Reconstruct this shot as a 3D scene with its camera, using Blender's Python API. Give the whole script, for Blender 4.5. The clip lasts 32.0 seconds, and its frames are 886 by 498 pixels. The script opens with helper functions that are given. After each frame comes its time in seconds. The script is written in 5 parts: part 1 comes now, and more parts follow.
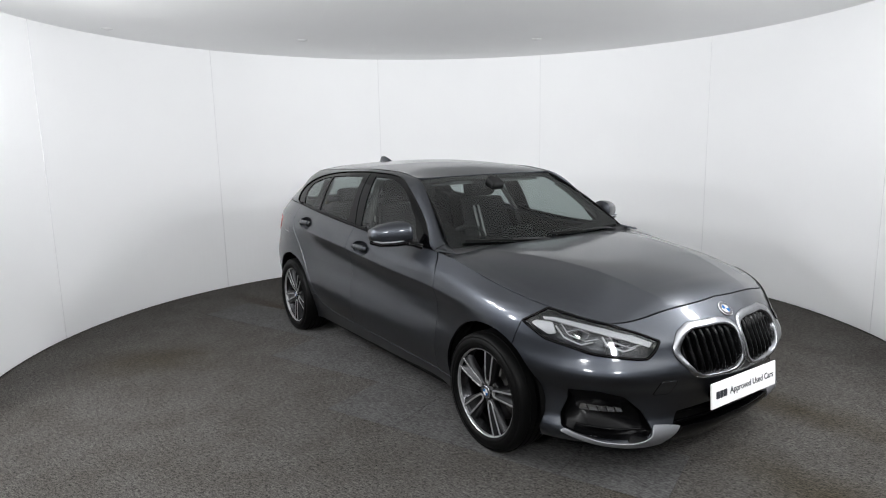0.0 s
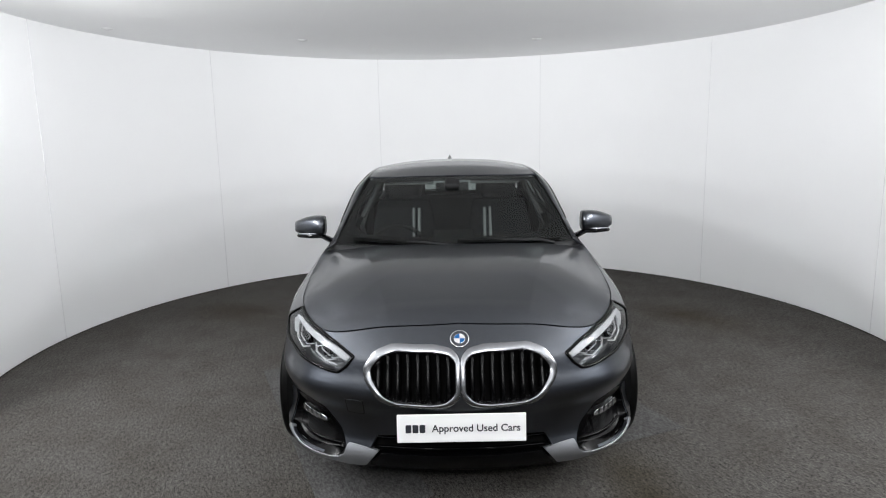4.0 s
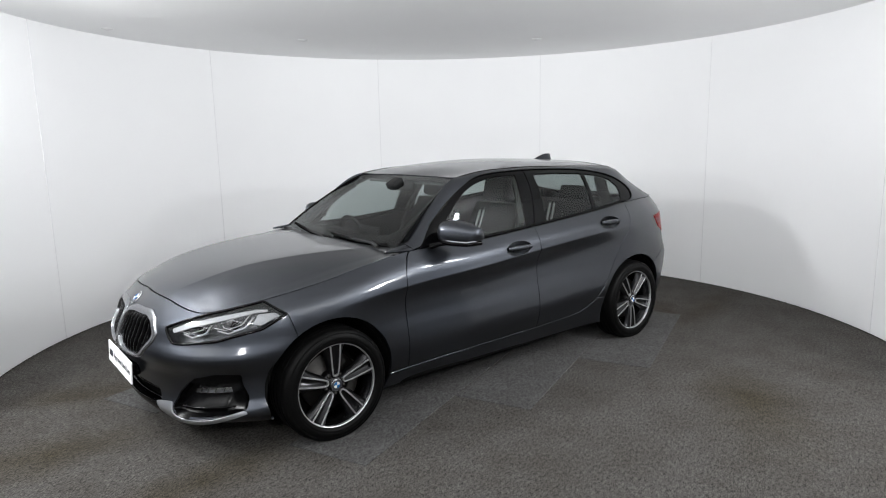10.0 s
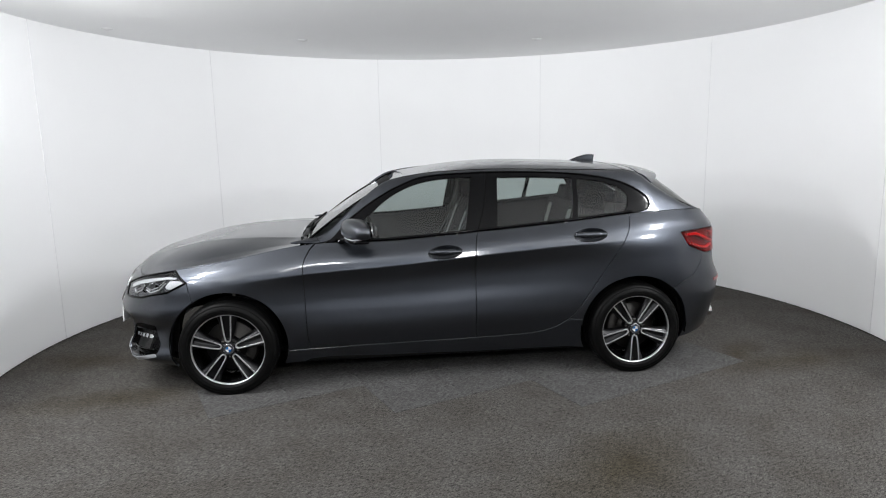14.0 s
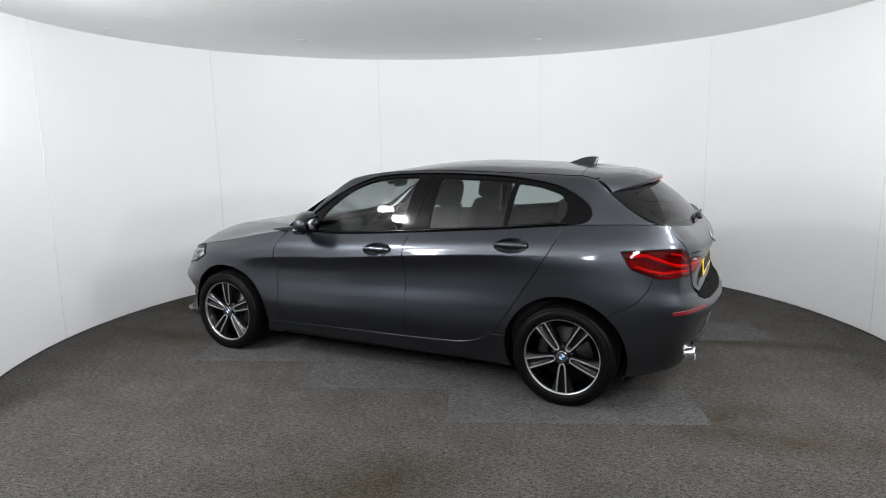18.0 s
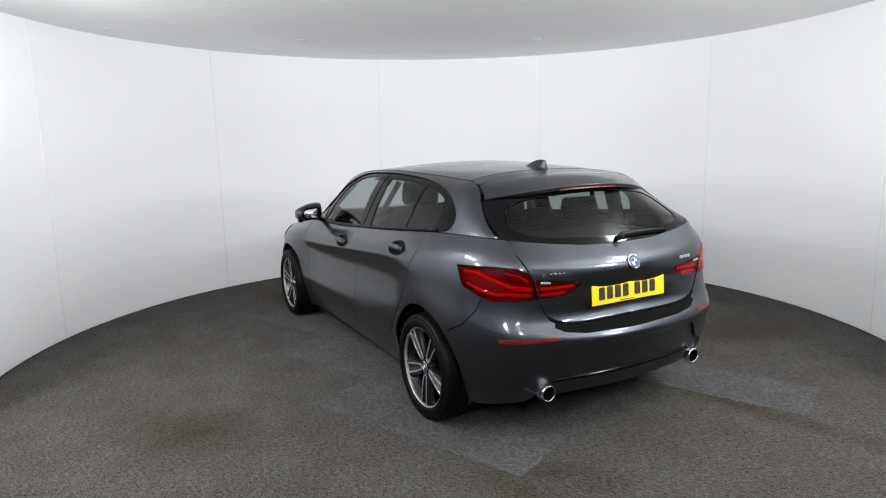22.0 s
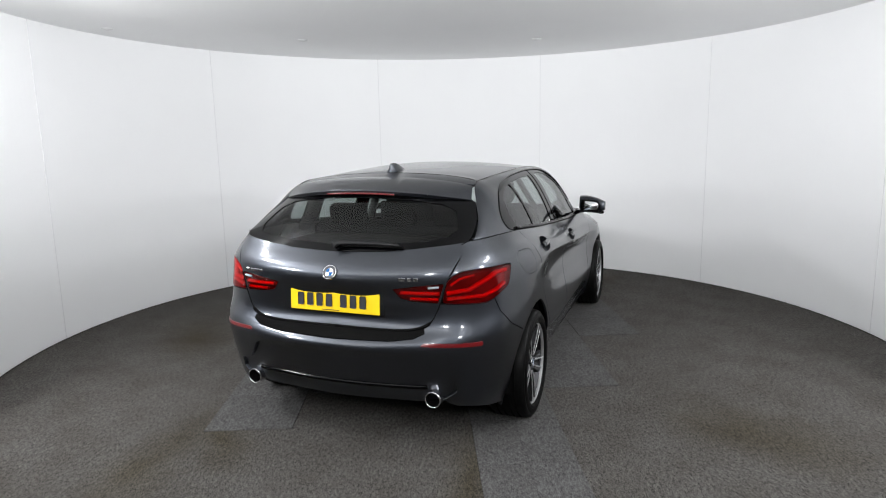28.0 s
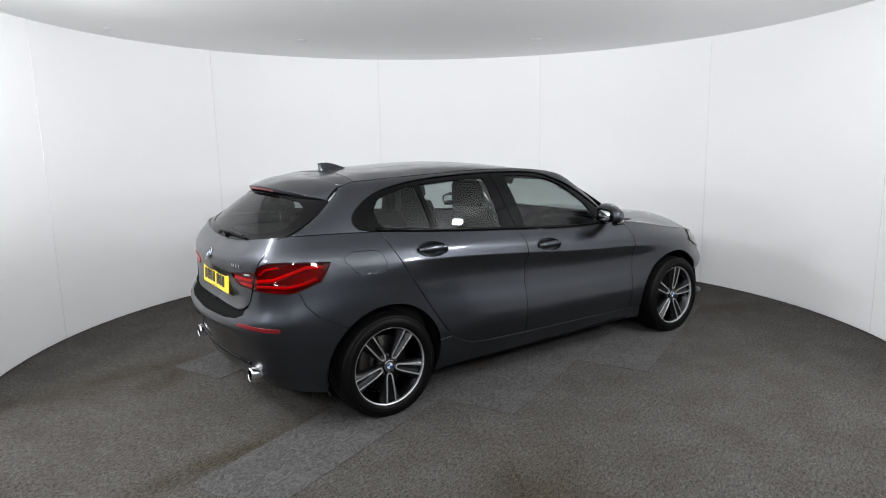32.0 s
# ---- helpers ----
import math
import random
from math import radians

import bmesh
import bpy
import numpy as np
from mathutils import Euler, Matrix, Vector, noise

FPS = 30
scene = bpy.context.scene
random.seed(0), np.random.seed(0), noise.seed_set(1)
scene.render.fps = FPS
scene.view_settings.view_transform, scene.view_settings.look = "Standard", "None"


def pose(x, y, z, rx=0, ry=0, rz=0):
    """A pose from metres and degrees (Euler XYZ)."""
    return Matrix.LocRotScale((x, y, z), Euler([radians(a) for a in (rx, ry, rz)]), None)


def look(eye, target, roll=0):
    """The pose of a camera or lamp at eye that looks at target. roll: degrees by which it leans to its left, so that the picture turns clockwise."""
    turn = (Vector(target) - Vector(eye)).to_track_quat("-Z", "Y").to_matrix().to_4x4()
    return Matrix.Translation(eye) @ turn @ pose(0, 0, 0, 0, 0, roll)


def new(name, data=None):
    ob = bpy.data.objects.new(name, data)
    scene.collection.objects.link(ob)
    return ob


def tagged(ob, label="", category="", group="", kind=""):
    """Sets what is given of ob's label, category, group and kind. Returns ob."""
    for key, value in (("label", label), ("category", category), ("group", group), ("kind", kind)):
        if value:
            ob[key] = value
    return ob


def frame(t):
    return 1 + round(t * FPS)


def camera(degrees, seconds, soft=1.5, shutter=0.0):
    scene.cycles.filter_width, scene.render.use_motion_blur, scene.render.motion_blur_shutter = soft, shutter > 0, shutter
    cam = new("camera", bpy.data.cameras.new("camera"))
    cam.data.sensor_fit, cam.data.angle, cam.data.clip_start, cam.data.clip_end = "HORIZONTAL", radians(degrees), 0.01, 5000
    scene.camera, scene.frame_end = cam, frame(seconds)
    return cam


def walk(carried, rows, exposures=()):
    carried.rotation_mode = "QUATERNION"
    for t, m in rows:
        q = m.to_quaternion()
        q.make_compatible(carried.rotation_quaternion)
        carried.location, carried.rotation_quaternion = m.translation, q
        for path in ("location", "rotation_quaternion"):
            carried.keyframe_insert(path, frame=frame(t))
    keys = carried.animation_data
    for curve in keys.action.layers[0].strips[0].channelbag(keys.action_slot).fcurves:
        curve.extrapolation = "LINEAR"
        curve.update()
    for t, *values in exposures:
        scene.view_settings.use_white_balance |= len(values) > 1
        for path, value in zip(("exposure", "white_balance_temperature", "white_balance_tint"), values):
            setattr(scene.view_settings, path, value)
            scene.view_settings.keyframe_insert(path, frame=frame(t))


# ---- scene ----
cam = camera(70.13, 32.0, 1.1)
EYE = (0.0, -4.854, 1.58)
AHEAD = (-0.01761, 0.98540, -0.16935)
VIEW = look(EYE, [e + a for e, a in zip(EYE, AHEAD)], -1.2)
walk(cam, [(0.0, VIEW), (32.0, VIEW)])

# ---- world and light ----
world = bpy.data.worlds.new("studio_world")
scene.world = world
world.use_nodes = True
world.node_tree.nodes["Background"].inputs[0].default_value = (0.9, 0.95, 1.0, 1)
world.node_tree.nodes["Background"].inputs[1].default_value = 0.08
scene.view_settings.exposure = 0.0


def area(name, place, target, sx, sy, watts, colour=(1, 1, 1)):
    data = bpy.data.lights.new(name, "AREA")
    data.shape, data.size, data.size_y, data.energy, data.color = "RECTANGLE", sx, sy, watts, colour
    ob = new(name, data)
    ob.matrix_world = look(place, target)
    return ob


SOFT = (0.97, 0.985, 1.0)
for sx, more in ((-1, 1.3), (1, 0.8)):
    # a small softbox beside the wall's end, spots under the ceiling, a lamp beside the camera; the flood that washes
    # the ceiling is unseen fill
    area("softbox_lamp", (sx * 3.0, -2.5, 1.9), (-sx * 2.2, 1.6, 0.9), 0.22, 0.22, 42, SOFT)
    area("ceiling_spot", (sx * 2.9, -1.8, 2.5), (sx * 1.6, -0.2, 0.0), 0.22, 0.22, 36 * more, SOFT)
    # this second spot is added fill that evens out the back wall
    area("ceiling_spot", (sx * 2.6, -1.4, 2.5), (sx * 0.9, 3.0, 0.3), 0.22, 0.22, 27, SOFT)
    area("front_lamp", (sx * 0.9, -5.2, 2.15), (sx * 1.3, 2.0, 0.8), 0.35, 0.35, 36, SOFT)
    # upward fill added for soft overhead light, no such fixture is known
    area("fill_uplight", (sx * 2.7, -4.1, 0.8), (sx * 2.7, -4.1, 2.575), 0.6, 0.6, 148, SOFT)


# ---- materials ----
def material(name):
    m = bpy.data.materials.new(name)
    m.use_nodes = True
    return m, m.node_tree.nodes, m.node_tree.links, m.node_tree.nodes["Principled BSDF"]


def simple(name, colour, rough=0.5, metal=0.0, coat=0.0, grain=0.0, scale=60.0, bump=0.0, emit=0.0, spec=0.5):
    m, n, l, b = material(name)
    b.inputs["Base Color"].default_value = (*colour, 1)
    b.inputs["Roughness"].default_value = rough
    b.inputs["Metallic"].default_value = metal
    b.inputs["Coat Weight"].default_value = coat
    b.inputs["Coat Roughness"].default_value = 0.03
    b.inputs["Specular IOR Level"].default_value = spec
    if emit:
        b.inputs["Emission Color"].default_value = (*colour, 1)
        b.inputs["Emission Strength"].default_value = emit
    if grain or bump:
        tc = n.new("ShaderNodeTexCoord")
        nz = n.new("ShaderNodeTexNoise")
        nz.inputs["Scale"].default_value, nz.inputs["Detail"].default_value = scale, 6
        l.new(tc.outputs["Object"], nz.inputs["Vector"])
        if grain:
            mx = n.new("ShaderNodeMix")
            mx.data_type = "RGBA"
            mx.inputs[6].default_value = (*[c * (1 - grain) for c in colour], 1)
            mx.inputs[7].default_value = (*[min(1, c * (1 + grain)) for c in colour], 1)
            l.new(nz.outputs["Fac"], mx.inputs["Factor"])
            l.new(mx.outputs[2], b.inputs["Base Color"])
        if bump:
            bp = n.new("ShaderNodeBump")
            bp.inputs["Strength"].default_value, bp.inputs["Distance"].default_value = 0.5, bump
            l.new(nz.outputs["Fac"], bp.inputs["Height"])
            l.new(bp.outputs["Normal"], b.inputs["Normal"])
    return m


def paint_material():
    m, n, l, b = material("metallic_grey_paint")
    b.inputs["Roughness"].default_value = 0.39
    b.inputs["Metallic"].default_value = 1.0
    b.inputs["Coat Weight"].default_value = 0.8
    b.inputs["Coat Roughness"].default_value = 0.10
    tc = n.new("ShaderNodeTexCoord")
    fl = n.new("ShaderNodeTexVoronoi")
    fl.inputs["Scale"].default_value = 900
    l.new(tc.outputs["Object"], fl.inputs["Vector"])
    rp = n.new("ShaderNodeValToRGB")
    rp.color_ramp.elements[0].color = (0.035, 0.0385, 0.0460, 1)
    rp.color_ramp.elements[1].color = (0.053, 0.0583, 0.0695, 1)
    l.new(fl.outputs["Color"], rp.inputs["Fac"])
    l.new(rp.outputs["Color"], b.inputs["Base Color"])
    return m


def glass_material(name, tint, gloss=0.0, base=0.045):
    m, n, l, b = material(name)
    n.remove(b)
    tr, gl, mix, lw = n.new("ShaderNodeBsdfTransparent"), n.new("ShaderNodeBsdfGlossy"), n.new("ShaderNodeMixShader"), n.new("ShaderNodeLayerWeight")
    pw, fr = n.new("ShaderNodeMath"), n.new("ShaderNodeMath")
    pw.operation, pw.inputs[1].default_value = "POWER", 5.0
    fr.operation, fr.inputs[1].default_value, fr.inputs[2].default_value = "MULTIPLY_ADD", 1 - base, base
    lw.inputs["Blend"].default_value = 0.5
    l.new(lw.outputs["Facing"], pw.inputs[0])
    l.new(pw.outputs[0], fr.inputs[0])
    tr.inputs["Color"].default_value = (*tint, 1)
    gl.inputs["Roughness"].default_value = gloss
    l.new(fr.outputs[0], mix.inputs["Fac"])
    l.new(tr.outputs[0], mix.inputs[1])
    l.new(gl.outputs[0], mix.inputs[2])
    l.new(mix.outputs[0], n["Material Output"].inputs["Surface"])
    return m


def carpet_material(name, dark, light, warm, soiled=False, band=(0.42, 0.60)):
    m, n, l, b = material(name)
    b.inputs["Roughness"].default_value = 0.95
    b.inputs["Specular IOR Level"].default_value = 0.1
    tc = n.new("ShaderNodeTexCoord")
    fine, mid, big = n.new("ShaderNodeTexNoise"), n.new("ShaderNodeTexNoise"), n.new("ShaderNodeTexNoise")
    # loops lie in short tufts, combed along one way
    comb = n.new("ShaderNodeMapping")
    comb.inputs["Rotation"].default_value = (0, 0, 0.6)
    comb.inputs["Scale"].default_value = (0.55, 1.25, 1.0)
    l.new(tc.outputs["Object"], comb.inputs["Vector"])
    for nz, sc, det in ((fine, 165, 3), (mid, 60, 2), (big, 3.2, 3)):
        nz.inputs["Scale"].default_value, nz.inputs["Detail"].default_value = sc, det
        l.new((tc.outputs["Object"] if nz == big else comb.outputs["Vector"]), nz.inputs["Vector"])
    big.inputs["Detail"].default_value, big.inputs["Roughness"].default_value = 8, 0.72
    add = n.new("ShaderNodeMath")
    add.operation = "MULTIPLY_ADD"
    add.inputs[1].default_value = 0.35
    l.new(mid.outputs["Fac"], add.inputs[0])
    half = n.new("ShaderNodeMath")
    half.operation = "MULTIPLY"
    half.inputs[1].default_value = 0.65
    l.new(fine.outputs["Fac"], half.inputs[0])
    l.new(half.outputs[0], add.inputs[2])
    rp = n.new("ShaderNodeValToRGB")
    rp.color_ramp.elements[0].position, rp.color_ramp.elements[0].color = band[0], (*dark, 1)
    rp.color_ramp.elements[1].position, rp.color_ramp.elements[1].color = band[1], (*light, 1)
    l.new(add.outputs[0], rp.inputs["Fac"])
    mx = n.new("ShaderNodeMix")
    mx.data_type, mx.blend_type = "RGBA", "MULTIPLY"
    st = n.new("ShaderNodeValToRGB")
    st.color_ramp.elements[0].position, st.color_ramp.elements[0].color = 0.35, (*warm, 1)
    st.color_ramp.elements[1].position, st.color_ramp.elements[1].color = 0.6, (1, 1, 1, 1)
    l.new(big.outputs["Fac"], st.inputs["Fac"])
    mx.inputs["Factor"].default_value = 1.0
    l.new(rp.outputs["Color"], mx.inputs[6])
    l.new(st.outputs["Color"], mx.inputs[7])
    last = mx.outputs[2]
    if soiled:
        # trodden-in dirt where cars roll on and off
        blot = n.new("ShaderNodeTexNoise")
        blot.inputs["Scale"].default_value, blot.inputs["Detail"].default_value = 3.5, 5
        l.new(tc.outputs["Object"], blot.inputs["Vector"])
        mu = None
        for cx, cy, turn, long, wide in ((-1.65, 1.88, 158, 0.95, 0.24), (-2.1, 0.30, 163, 0.95, 0.17), (2.45, -0.42, -22, 0.75, 0.22), (2.45, -1.35, -30, 0.6, 0.3), (1.8, -1.9, -55, 0.6, 0.25), (0.6, 2.1, 10, 0.8, 0.35), (-1.4, 1.55, 20, 0.5, 0.2), (-1.9, -1.3, 30, 0.7, 0.4)):
            mp = n.new("ShaderNodeMapping")
            mp.vector_type = "TEXTURE"
            mp.inputs["Location"].default_value = (cx, cy, 0)
            mp.inputs["Rotation"].default_value = (0, 0, radians(turn))
            mp.inputs["Scale"].default_value = (long, wide, 1)
            l.new(tc.outputs["Object"], mp.inputs["Vector"])
            ln, ad, rg = n.new("ShaderNodeVectorMath"), n.new("ShaderNodeMath"), n.new("ShaderNodeMapRange")
            ln.operation = "LENGTH"
            l.new(mp.outputs[0], ln.inputs[0])
            ad.operation, ad.inputs[1].default_value = "MULTIPLY_ADD", 1.1
            l.new(blot.outputs["Fac"], ad.inputs[0])
            l.new(ln.outputs["Value"], ad.inputs[2])
            rg.inputs["From Min"].default_value, rg.inputs["From Max"].default_value = 0.55, 1.55
            rg.inputs["To Min"].default_value, rg.inputs["To Max"].default_value = 1.0, 0.0
            l.new(ad.outputs[0], rg.inputs["Value"])
            if mu:
                mm = n.new("ShaderNodeMath")
                mm.operation = "MAXIMUM"
                l.new(mu.outputs[0], mm.inputs[0])
                l.new(rg.outputs[0], mm.inputs[1])
                mu = mm
            else:
                mu = rg
        dirt = n.new("ShaderNodeMix")
        dirt.data_type, dirt.blend_type = "RGBA", "MULTIPLY"
        dirt.inputs[7].default_value = (0.66, 0.60, 0.47, 1)
        l.new(mu.outputs[0], dirt.inputs["Factor"])
        l.new(last, dirt.inputs[6])
        last = dirt.outputs[2]
    l.new(last, b.inputs["Base Color"])
    bp = n.new("ShaderNodeBump")
    bp.inputs["Strength"].default_value, bp.inputs["Distance"].default_value = 0.3, 0.0012
    l.new(add.outputs[0], bp.inputs["Height"])
    l.new(bp.outputs["Normal"], b.inputs["Normal"])
    return m


PAINT = paint_material()
BLACK = simple("gloss_black_plastic", (0.0015, 0.0015, 0.0018), 0.09, spec=0.13)
SATIN = simple("satin_black_plastic", (0.008, 0.008, 0.009), 0.45, spec=0.3, grain=0.2, scale=200, bump=0.0004)
# near-black for dark parts, also paints shade into gaps and recesses
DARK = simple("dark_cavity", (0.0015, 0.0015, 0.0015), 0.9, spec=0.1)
CHROME = simple("chrome", (0.75, 0.76, 0.78), 0.12, 1.0)
SATIN_CHROME = simple("satin_chrome", (0.28, 0.285, 0.30), 0.26, 1.0)
LAMP_BODY = simple("lamp_reflector", (0.045, 0.047, 0.050), 0.28, 0.5)
GUIDE = simple("frosted_light_guide", (0.36, 0.364, 0.372), 0.3)
BROW = simple("frosted_lamp_strip", (0.30, 0.304, 0.312), 0.35)
SLAT = simple("black_grille_plastic", (0.0015, 0.0015, 0.0017), 0.24, spec=0.12)
SILVER = simple("silver_paint", (0.30, 0.31, 0.33), 0.40, 0.7, coat=0.6)
RUBBER = simple("tyre_rubber", (0.0026, 0.0026, 0.0026), 0.45, spec=0.07, grain=0.2, scale=80, bump=0.0005)
ALLOY = simple("machined_alloy", (0.50, 0.50, 0.51), 0.42, 0.9)
GUNMETAL = simple("dark_wheel_lacquer", (0.010, 0.010, 0.011), 0.36, 0.8, coat=0.3)
BARREL = simple("dark_chrome_barrel", (0.045, 0.045, 0.048), 0.26, 1.0)
STEEL = simple("brake_steel", (0.05, 0.048, 0.046), 0.5, 1.0, grain=0.2, scale=90)
CLOTH = simple("dark_seat_cloth", (0.010, 0.010, 0.011), 0.9, spec=0.1, grain=0.3, scale=60)
TRIM = simple("interior_trim", (0.007, 0.007, 0.0075), 0.65, grain=0.2, scale=40, spec=0.25)
LINER = simple("grey_headliner", (0.10, 0.10, 0.10), 0.9, grain=0.1, scale=150)
STRIPE = simple("pale_seat_stripe", (0.30, 0.30, 0.30), 0.7)
WHITE = simple("white_stripe", (0.75, 0.75, 0.75), 0.6)
WALL = simple("white_wall_paint", (0.89, 0.893, 0.90), 0.7, grain=0.012, scale=3.0, bump=0.0006)
SEAM = simple("wall_joint_filler", (0.76, 0.76, 0.77), 0.7)
DARKWALL = simple("dark_grey_wall_paint", (0.14, 0.14, 0.145), 0.8, grain=0.05, scale=3.0)
CEILING = simple("white_ceiling_paint", (0.90, 0.903, 0.905), 0.8, grain=0.015, scale=2.0)
GLASS = glass_material("window_glass", (0.60, 0.65, 0.64))
PRIVACY = glass_material("tinted_rear_glass", (0.42, 0.46, 0.45), base=0.035)
CLEAR = glass_material("lamp_cover", (0.93, 0.94, 0.95))
REDGLASS = glass_material("red_lamp_cover", (0.80, 0.02, 0.025))
RED = simple("red_lamp_plastic", (0.12, 0.002, 0.004), 0.28, coat=0.3)
REDBAR = simple("red_light_guide", (0.45, 0.008, 0.010), 0.3)
REDDARK = simple("dark_red_lamp_body", (0.09, 0.0015, 0.003), 0.4)
MIRROR = simple("mirror_glass", (0.85, 0.86, 0.87), 0.02, 1.0)
BLUE = simple("blue_enamel", (0.02, 0.16, 0.45), 0.2, coat=0.5)
YELLOW = simple("yellow_plate", (0.85, 0.58, 0.01), 0.35, coat=0.3)
PAPER = simple("white_card", (0.82, 0.82, 0.82), 0.5)
INK = simple("dark_lettering", (0.02, 0.022, 0.03), 0.5)
CARPET = carpet_material("grey_brown_carpet", (0.010, 0.0096, 0.0090), (0.106, 0.1005, 0.0938), (0.76, 0.735, 0.70), True, (0.36, 0.64))
CARPET_LIGHT = carpet_material("light_grey_carpet", (0.026, 0.0256, 0.0254), (0.102, 0.1005, 0.0995), (0.80, 0.79, 0.775), False, (0.34, 0.66))


# ---- mesh helpers ----
def part(name, bm, mat, parent=None, label="", smooth=True):
    me = bpy.data.meshes.new(name)
    if smooth:
        for f in bm.faces:
            f.smooth = True
    bm.to_mesh(me)
    bm.free()
    return part_mesh(name, me, mat, parent, label)


def part_mesh(name, me, mat, parent=None, label=""):
    for m in mat if isinstance(mat, (list, tuple)) else (mat,):
        me.materials.append(m)
    ob = new(name, me)
    if parent:
        ob.parent = parent
    if label:
        ob["label"] = label
    return ob


def grid_bm(rows, closed_u=False, closed_v=False, bm=None):
    """A skin over rows of points."""
    bm = bm or bmesh.new()
    vs = [[bm.verts.new(p) for p in row] for row in rows]
    nu, nv = len(rows), len(rows[0])
    for i in range(nu if closed_u else nu - 1):
        for j in range(nv if closed_v else nv - 1):
            bm.faces.new((vs[i][j], vs[(i + 1) % nu][j], vs[(i + 1) % nu][(j + 1) % nv], vs[i][(j + 1) % nv]))
    return bm


def tube(points, radius, seg=8, closed=False, bm=None, flat=1.0):
    """A round or oval bar along points."""
    pts = [Vector(p) for p in points]
    rows = []
    for i, p in enumerate(pts):
        a = pts[i - 1] if (i or closed) else pts[i]
        b = pts[(i + 1) % len(pts)] if (i < len(pts) - 1 or closed) else pts[i]
        d = (b - a).normalized()
        side = d.cross(Vector((0, 0, 1)))
        if side.length < 0.1:
            side = d.cross(Vector((0, 1, 0)))
        side.normalize()
        up = side.cross(d)
        r = radius[i] if isinstance(radius, (list, tuple)) else radius
        rows.append([p + side * math.cos(k * 2 * math.pi / seg) * r + up * math.sin(k * 2 * math.pi / seg) * r * flat for k in range(seg)])
    bm = grid_bm(rows, closed, True, bm)
    if not closed:
        bm.verts.ensure_lookup_table()
        n = len(pts) * seg
        base = len(bm.verts) - n
        bm.faces.new([bm.verts[base + k] for k in range(seg)][::-1])
        bm.faces.new([bm.verts[base + n - seg + k] for k in range(seg)])
    return bm


def block(cx, cy, cz, sx, sy, sz, bevel=0.0, seg=2, bm=None, turn=None):
    """A bevelled box."""
    own = bmesh.new()
    bmesh.ops.create_cube(own, size=1.0, matrix=Matrix.Diagonal((sx, sy, sz, 1)))
    if bevel:
        bmesh.ops.bevel(own, geom=own.edges[:], offset=bevel, segments=seg, profile=0.6, affect="EDGES")
    bmesh.ops.transform(own, matrix=Matrix.Translation((cx, cy, cz)) @ (turn or Matrix()), verts=own.verts[:])
    if bm is None:
        return own
    me = bpy.data.meshes.new("tmp")
    own.to_mesh(me)
    own.free()
    bm.from_mesh(me)
    bpy.data.meshes.remove(me)
    return bm


def lathe(profile, seg=64, axis="y"):
    """A turned body: profile of (radius, along the axis)."""
    rows = []
    for k in range(seg):
        a = 2 * math.pi * k / seg
        rows.append([Vector((r * math.cos(a), h, r * math.sin(a))) if axis == "y" else Vector((r * math.cos(a), r * math.sin(a), h)) for r, h in profile])
    bm = grid_bm(rows, True, False)
    bmesh.ops.recalc_face_normals(bm, faces=bm.faces[:])
    return bm


def spline(xs, ys):
    """A smooth curve through (xs, ys), for numbers and arrays."""
    xs, ys = np.asarray(xs, float), np.asarray(ys, float)
    h = np.diff(xs)
    dl = np.diff(ys) / h
    m = np.empty_like(ys)
    m[1:-1] = (dl[:-1] * h[1:] + dl[1:] * h[:-1]) / (h[:-1] + h[1:])
    m[0], m[-1] = dl[0], dl[-1]

    def value(q):
        q = np.asarray(q, float)
        i = np.clip(np.searchsorted(xs, q) - 1, 0, len(xs) - 2)
        u = (q - xs[i]) / h[i]
        u2, u3 = u * u, u * u * u
        return (2 * u3 - 3 * u2 + 1) * ys[i] + (u3 - 2 * u2 + u) * h[i] * m[i] + (3 * u2 - 2 * u3) * ys[i + 1] + (u3 - u2) * h[i] * m[i + 1]
    return value


def smooth_line(pts, n=8):
    """A smooth open curve through 2D or 3D points."""
    p = np.asarray(pts, float)
    t = np.concatenate([[0], np.cumsum(np.linalg.norm(np.diff(p, axis=0), axis=1) ** 0.5)])
    q = np.unique(np.concatenate([np.linspace(t[i], t[i + 1], n + 1) for i in range(len(t) - 1)]))
    return np.stack([spline(t, p[:, k])(q) for k in range(p.shape[1])], -1).tolist()


def rounded(pts, r, n=5):
    """A closed 2D outline with its corners rounded."""
    out = []
    for i in range(len(pts)):
        a, b, c = (np.asarray(pts[j % len(pts)], float) for j in (i - 1, i, i + 1))
        la, lc = np.linalg.norm(a - b), np.linalg.norm(c - b)
        k = min(r, la * 0.45, lc * 0.45)
        p, q = b + (a - b) / la * k, b + (c - b) / lc * k
        for j in range(n + 1):
            u = j / n
            out.append(((1 - u) ** 2 * p + 2 * u * (1 - u) * b + u * u * q).tolist())
    return out


def resample(poly, step):
    p = np.asarray(poly, float)
    out = []
    for a, b in zip(p, np.roll(p, -1, axis=0)):
        d = np.linalg.norm(b - a)
        if d < 1e-6:
            continue
        k = max(1, int(math.ceil(d / step)))
        out += [(a + (b - a) * j / k) for j in range(k)]
    return np.array(out)


def inside(poly, pts):
    x, y = pts[:, 0], pts[:, 1]
    res = np.zeros(len(pts), bool)
    for (x1, y1), (x2, y2) in zip(poly, np.roll(poly, -1, axis=0)):
        if y1 == y2:
            continue
        c = ((y1 > y) != (y2 > y)) & (x < (x2 - x1) * (y - y1) / (y2 - y1) + x1)
        res ^= c
    return res


